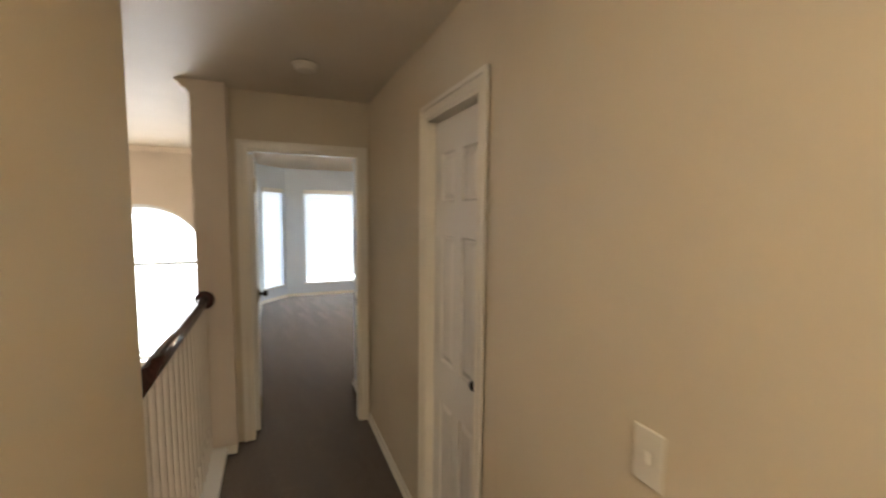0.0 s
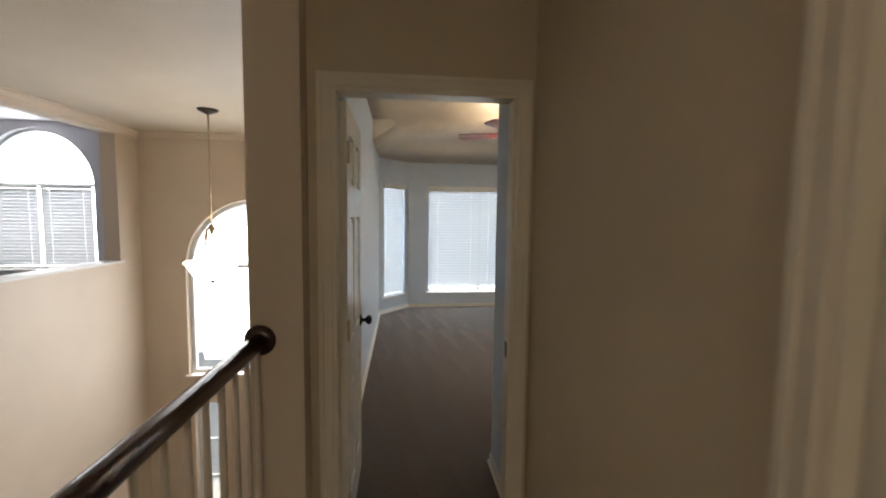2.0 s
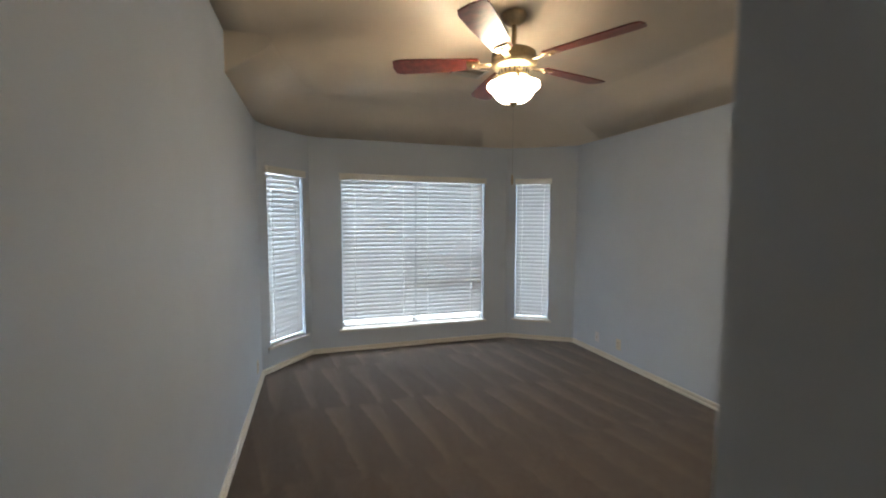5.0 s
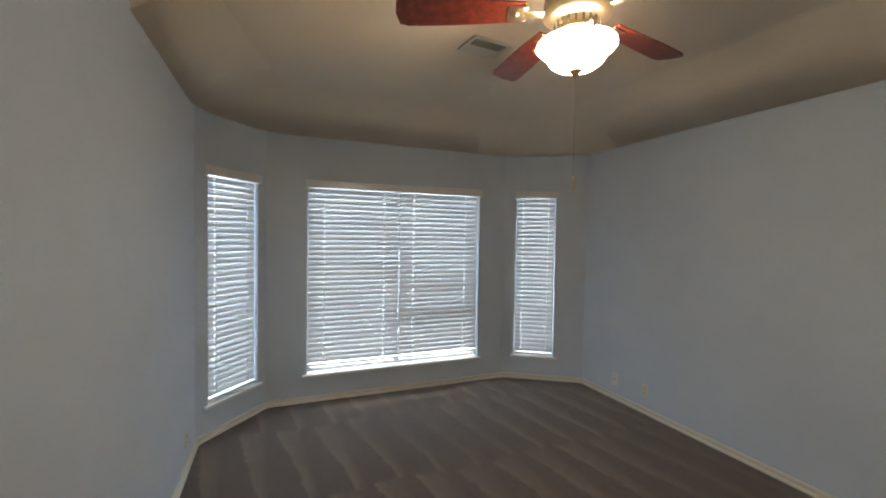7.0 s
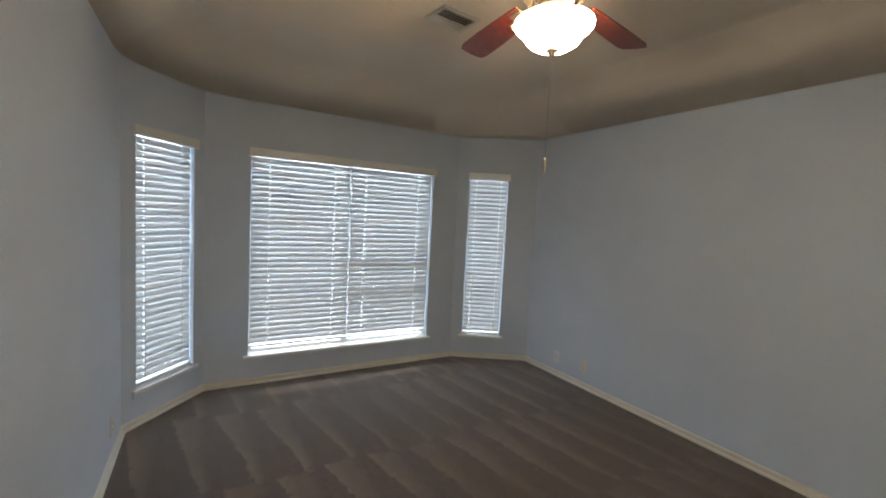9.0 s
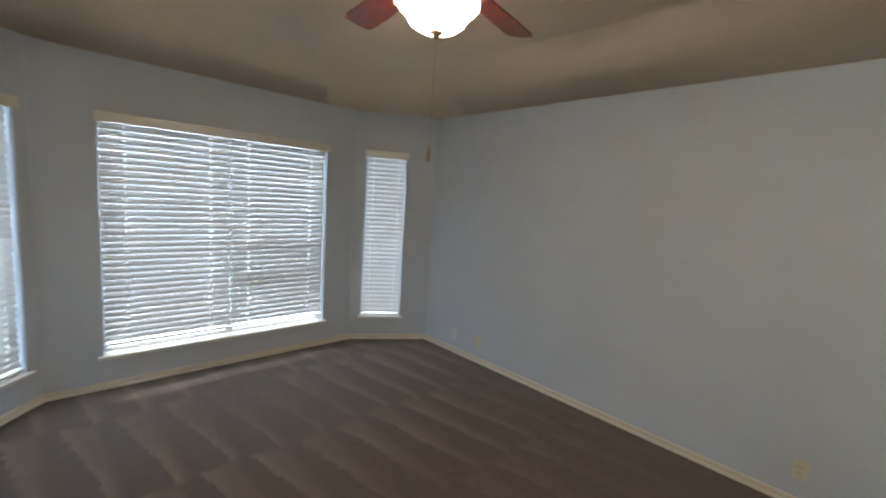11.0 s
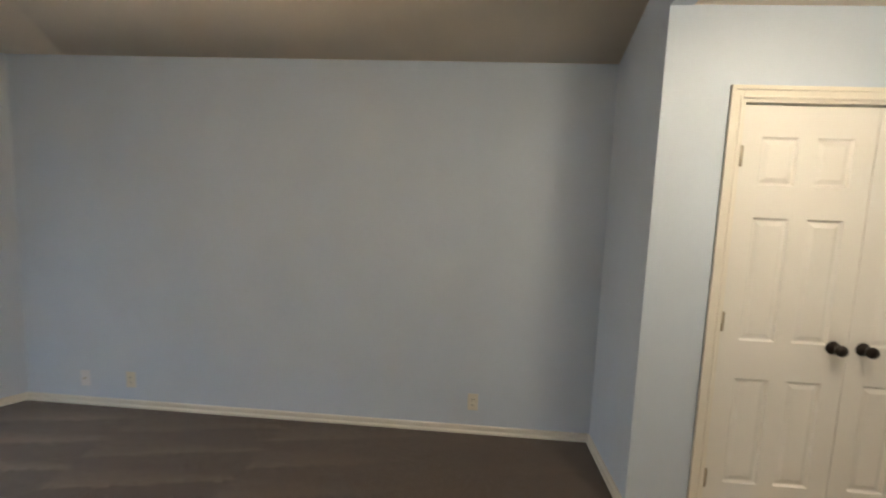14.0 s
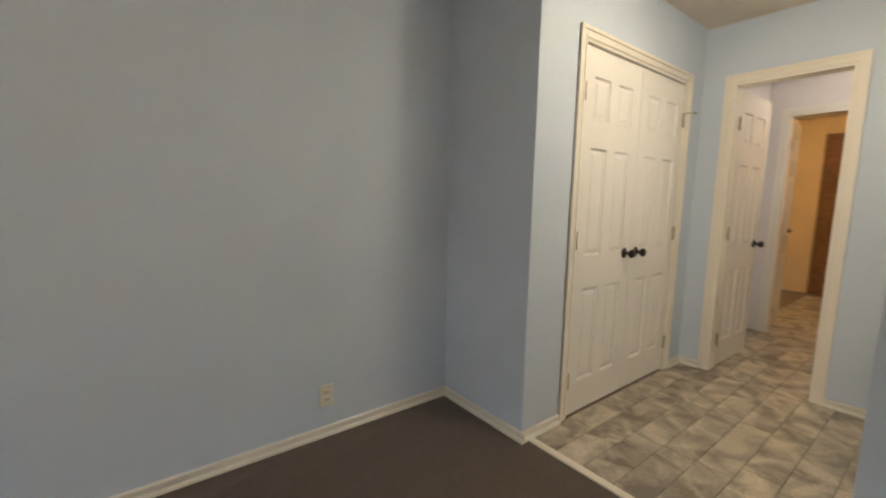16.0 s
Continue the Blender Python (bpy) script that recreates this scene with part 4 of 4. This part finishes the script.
def ceiling_vent(x, y, z, w, h, turn=0):
    v = thing("ceiling_vent", pose(x, y, z, 0, 0, turn), "almond louvred ceiling air vent", "vent")
    bm = bmesh.new()
    box(bm, -w / 2 + 0.02, -h / 2 + 0.02, -0.003, w / 2 - 0.02, h / 2 - 0.02, 0.0)
    part("backing", bm, M_VENTDARK, v)
    bm = bmesh.new()
    for x0, y0, x1, y1 in ((-w / 2, -h / 2, w / 2, -h / 2 + 0.025), (-w / 2, h / 2 - 0.025, w / 2, h / 2), (-w / 2, -h / 2 + 0.025, -w / 2 + 0.025, h / 2 - 0.025), (w / 2 - 0.025, -h / 2 + 0.025, w / 2, h / 2 - 0.025)):
        box(bm, x0, y0, -0.012, x1, y1, -0.001, bevel=0.003)
    part("frame", bm, M_PLATE, v)
    n = 7
    for k in range(n):
        bm = bmesh.new()
        box(bm, -w / 2 + 0.025, -0.010, -0.001, w / 2 - 0.025, 0.010, 0.001)
        part("slat", bm, M_PLATE, v, m=pose(0, -h / 2 + 0.035 + k * (h - 0.07) / (n - 1), -0.010, 38 if k < n / 2 else -38))
    return v


ceiling_vent(1.58, 6.13, FLAT, 0.26, 0.20, 6)
ceiling_vent(2.63, 2.34, 2.46, 0.16, 0.30)


# ---- wall plates ----
def plate(name, m, label, gangs=1, outlet=True):
    p = thing(name, m, label, "outlet" if outlet else "light switch")
    w, h = 0.07 + 0.046 * (gangs - 1), 0.115
    bm = bmesh.new()
    box(bm, -w / 2, -0.006, -h / 2, w / 2, 0, h / 2, bevel=0.003)
    part("cover_plate", bm, M_PLATE, p)
    for g in range(gangs):
        x = (g - (gangs - 1) / 2) * 0.046
        if outlet:
            for z in (-0.02, 0.02):
                bm = bmesh.new()
                box(bm, x - 0.016, -0.009, z - 0.014, x + 0.016, -0.005, z + 0.014, bevel=0.003)
                s = part("socket", bm, M_PLATE, p)
                bm = bmesh.new()
                box(bm, x - 0.008, -0.0098, z - 0.006, x - 0.005, -0.008, z + 0.006), box(bm, x + 0.005, -0.0098, z - 0.006, x + 0.008, -0.008, z + 0.006)
                part("slot", bm, M_SLOT, s)
        else:
            bm = bmesh.new()
            box(bm, x - 0.005, -0.016, -0.010, x + 0.005, -0.005, 0.012, bevel=0.002)
            part("toggle", bm, M_PLATE, p)
    return p


def on_wall(p0, p1, x, y, z):
    """Frame on a wall's face at the plan point x, y: local y points out of the room."""
    w, _ = along(p0, p1)
    u = Vector((w[0][0], w[1][0], 0))
    s = (Vector((x, y, 0)) - Vector((*p0, 0))).dot(u)
    return w @ Matrix.Translation((s, 0, z))


for y, z in ((4.156, 0.215), (6.585, 0.20)):
    tagged(plate("wall_outlet", on_wall((X_RIGHT, Y_CLOSET), BAY_R0, X_RIGHT, y, z), "almond duplex outlet low on the blue wall"), group="bedroom outlets")
cable = thing("cable_jack", on_wall((X_RIGHT, Y_CLOSET), BAY_R0, X_RIGHT, 6.93, 0.19), "pale blank cable plate low on the blue wall", "wall plate")
bm = bmesh.new()
box(bm, -0.035, -0.006, -0.057, 0.035, 0, 0.057, bevel=0.003)
part("cover_plate", bm, M_LILAC, cable)
bm = bmesh.new()
lathe(bm, [(0, 0), (0.006, 0), (0.006, 0.01), (0, 0.01)], 12, pose(0, -0.006, 0, 90))
part("jack", bm, M_NICKEL, cable)
tagged(plate("wall_outlet", on_wall(BAY_L0, (X_LEFT, Y_ENTRY), X_LEFT, 6.98, 0.20), "almond duplex outlet low on the blue wall"), group="bedroom outlets")
plate("light_switch", on_wall((X_ENTRY, Y_ENTRY), (X_ENTRY, Y_CLOSET), X_ENTRY, 3.03, 1.07), "almond double light switch inside the entry", 2, False)
plate("light_switch", on_wall((0.80, -2.5), (0.80, 2.665), 0.80, 0.133, 1.145), "almond light switch on the tan hall wall", 1, False)

# ---- hall: smoke detector, railing ----
sd = thing("smoke_detector", Matrix.Translation((0.31, 2.0, HALL_TOP)), "round off-white smoke detector on the hall ceiling", "smoke detector")
bm = bmesh.new()
lathe(bm, [(0, 0), (0.068, 0), (0.070, -0.010), (0.064, -0.016), (0, -0.016)], 32)
part("base", bm, M_SMOKE, sd)
bm = bmesh.new()
lathe(bm, [(0.058, -0.016), (0.056, -0.032), (0.044, -0.040), (0, -0.042)], 32)
part("cover", bm, M_SMOKE, sd)

rail = thing("stair_railing", pose(-0.290, 0.73, 0), "dark-stained handrail on cream painted round balusters along the landing", "railing")
RAIL_LEN, RAIL_Z = 1.82, 1.05
bm = bmesh.new()
prof = [(0.030 * math.cos(a) * 1.05, 0.032 * math.sin(a)) for a in [2 * math.pi * k / 18 for k in range(18)]]
prof = [(px, max(pz, -0.024)) for px, pz in prof]
ends = [[bm.verts.new((px, y, RAIL_Z + pz)) for px, pz in prof] for y in (0, RAIL_LEN - 0.02)]
for i in range(18):
    f = bm.faces.new((ends[0][i], ends[0][(i + 1) % 18], ends[1][(i + 1) % 18], ends[1][i]))
    f.smooth = True
bm.faces.new(ends[0]), bm.faces.new(ends[1][::-1])
part("handrail", bm, M_RAIL, rail, "dark glossy wooden handrail")
bm = bmesh.new()
lathe(bm, [(0, 0), (0.058, 0), (0.060, 0.006), (0.056, 0.014), (0.048, 0.018), (0.042, 0.024), (0, 0.024)], 32, pose(0, RAIL_LEN, RAIL_Z, 90))
part("rosette", bm, M_RAIL, rail, "round dark wooden wall rosette")


def baluster_mesh():
    bm = bmesh.new()
    z0, z1 = 0.045, RAIL_Z - 0.02
    box(bm, -0.016, -0.016, z0, 0.016, 0.016, z0 + 0.16, bevel=0.002)
    lathe(bm, [(0.015, z0 + 0.16), (0.016, z0 + 0.175), (0.011, z0 + 0.19), (0.016, z0 + 0.21), (0.017, z0 + 0.26), (0.013, z0 + 0.45), (0.0105, z1 - 0.12), (0.010, z1)], 10)
    return finish(bm, "baluster", M_BALUSTER)


bal = baluster_mesh()
for k in range(18):
    shared("baluster", bal, rail, Matrix.Translation((0, 0.06 + k * 0.101, 0)))

# ---- foyer chandelier ----
ch = thing("chandelier", Matrix.Translation((-1.414, 4.74, HALL_TOP)), "bronze pendant chandelier with a lit glass bowl on three rods", "chandelier")
bm = bmesh.new()
lathe(bm, [(0, 0), (0.085, 0), (0.080, -0.012), (0.030, -0.034), (0.010, -0.045), (0, -0.045)], 28)
part("canopy", bm, M_BRONZE, ch)
bm = bmesh.new()
tube(bm, [(0, 0, -0.04), (0, 0, -1.0)], 0.007, 10)
part("stem", bm, M_PEWTER, ch)
bm = bmesh.new()
lathe(bm, [(0, -0.98), (0.018, -0.99), (0.030, -1.02), (0.014, -1.05), (0.020, -1.07), (0, -1.08)], 16)
for k in range(3):
    c, s = math.cos(0.5 + 2.094 * k), math.sin(0.5 + 2.094 * k)
    tube(bm, [(0.01 * c, 0.01 * s, -1.03), (0.05 * c, 0.05 * s, -1.015), (0.075 * c, 0.075 * s, -1.03)], 0.006, 8)
part("hub", bm, M_PEWTER, ch)
for k in range(3):
    c, s = math.cos(0.5 + 2.094 * k), math.sin(0.5 + 2.094 * k)
    bm = bmesh.new()
    tube(bm, [(0.07 * c, 0.07 * s, -1.03), (0.10 * c, 0.10 * s, -1.12), (0.155 * c, 0.155 * s, -1.23), (0.205 * c, 0.205 * s, -1.315)], 0.0075, 8)
    part("rod", bm, M_PEWTER, ch)
bm = bmesh.new()
lathe(bm, [(0.212, -1.305), (0.225, -1.318), (0.205, -1.335), (0.19, -1.37), (0.15, -1.43), (0.08, -1.468), (0, -1.478), (0, -1.472), (0.077, -1.462), (0.146, -1.425), (0.185, -1.366), (0.2, -1.33), (0.212, -1.305)], 32)
part("glass_bowl", bm, M_CHANGLOW, ch, "glowing frosted glass bowl")
bm = bmesh.new()
lathe(bm, [(0, -1.472), (0.022, -1.476), (0.024, -1.486), (0.010, -1.50), (0, -1.515)], 16)
part("finial", bm, M_BRONZE, ch)

# ---- floor tiles, last ----
TW, TL, GAP = 0.152, 0.61, 0.003


def tile_mesh(w, l):
    bm = bmesh.new()
    e = 0.0014
    lo_r = [bm.verts.new(p) for p in ((0, 0, -0.008), (w, 0, -0.008), (w, l, -0.008), (0, l, -0.008))]
    md = [bm.verts.new(p) for p in ((0, 0, -0.002), (w, 0, -0.002), (w, l, -0.002), (0, l, -0.002))]
    hi_r = [bm.verts.new(p) for p in ((e, e, 0), (w - e, e, 0), (w - e, l - e, 0), (e, l - e, 0))]
    for r0, r1 in ((lo_r, md), (md, hi_r)):
        for i in range(4):
            bm.faces.new((r0[i], r0[(i + 1) % 4], r1[(i + 1) % 4], r1[i]))
    bm.faces.new(hi_r)
    return finish(bm, "tile", M_TILE)


tiles = {}
floor_v = bpy.data.objects["floor_vestibule"]
rng = random.Random(4)
for i in range(12):
    x0 = 2.828 - (i + 1) * TW
    y = 3.30 - TL * rng.choice((0.33, 0.55, 0.8, 1.0))
    ends_y = [3.302]
    while y > -2.7:
        ends_y.append(y)
        y -= TL
    for y1, y0 in zip(ends_y, ends_y[1:]):
        key = round(y1 - y0 - GAP, 3)
        if key < 0.02:
            continue
        if key not in tiles:
            tiles[key] = tile_mesh(TW - GAP, key)
        shared("tile", tiles[key], floor_v, Matrix.Translation((x0 + GAP / 2, y0 + GAP / 2, rng.uniform(-0.0006, 0.0006))))
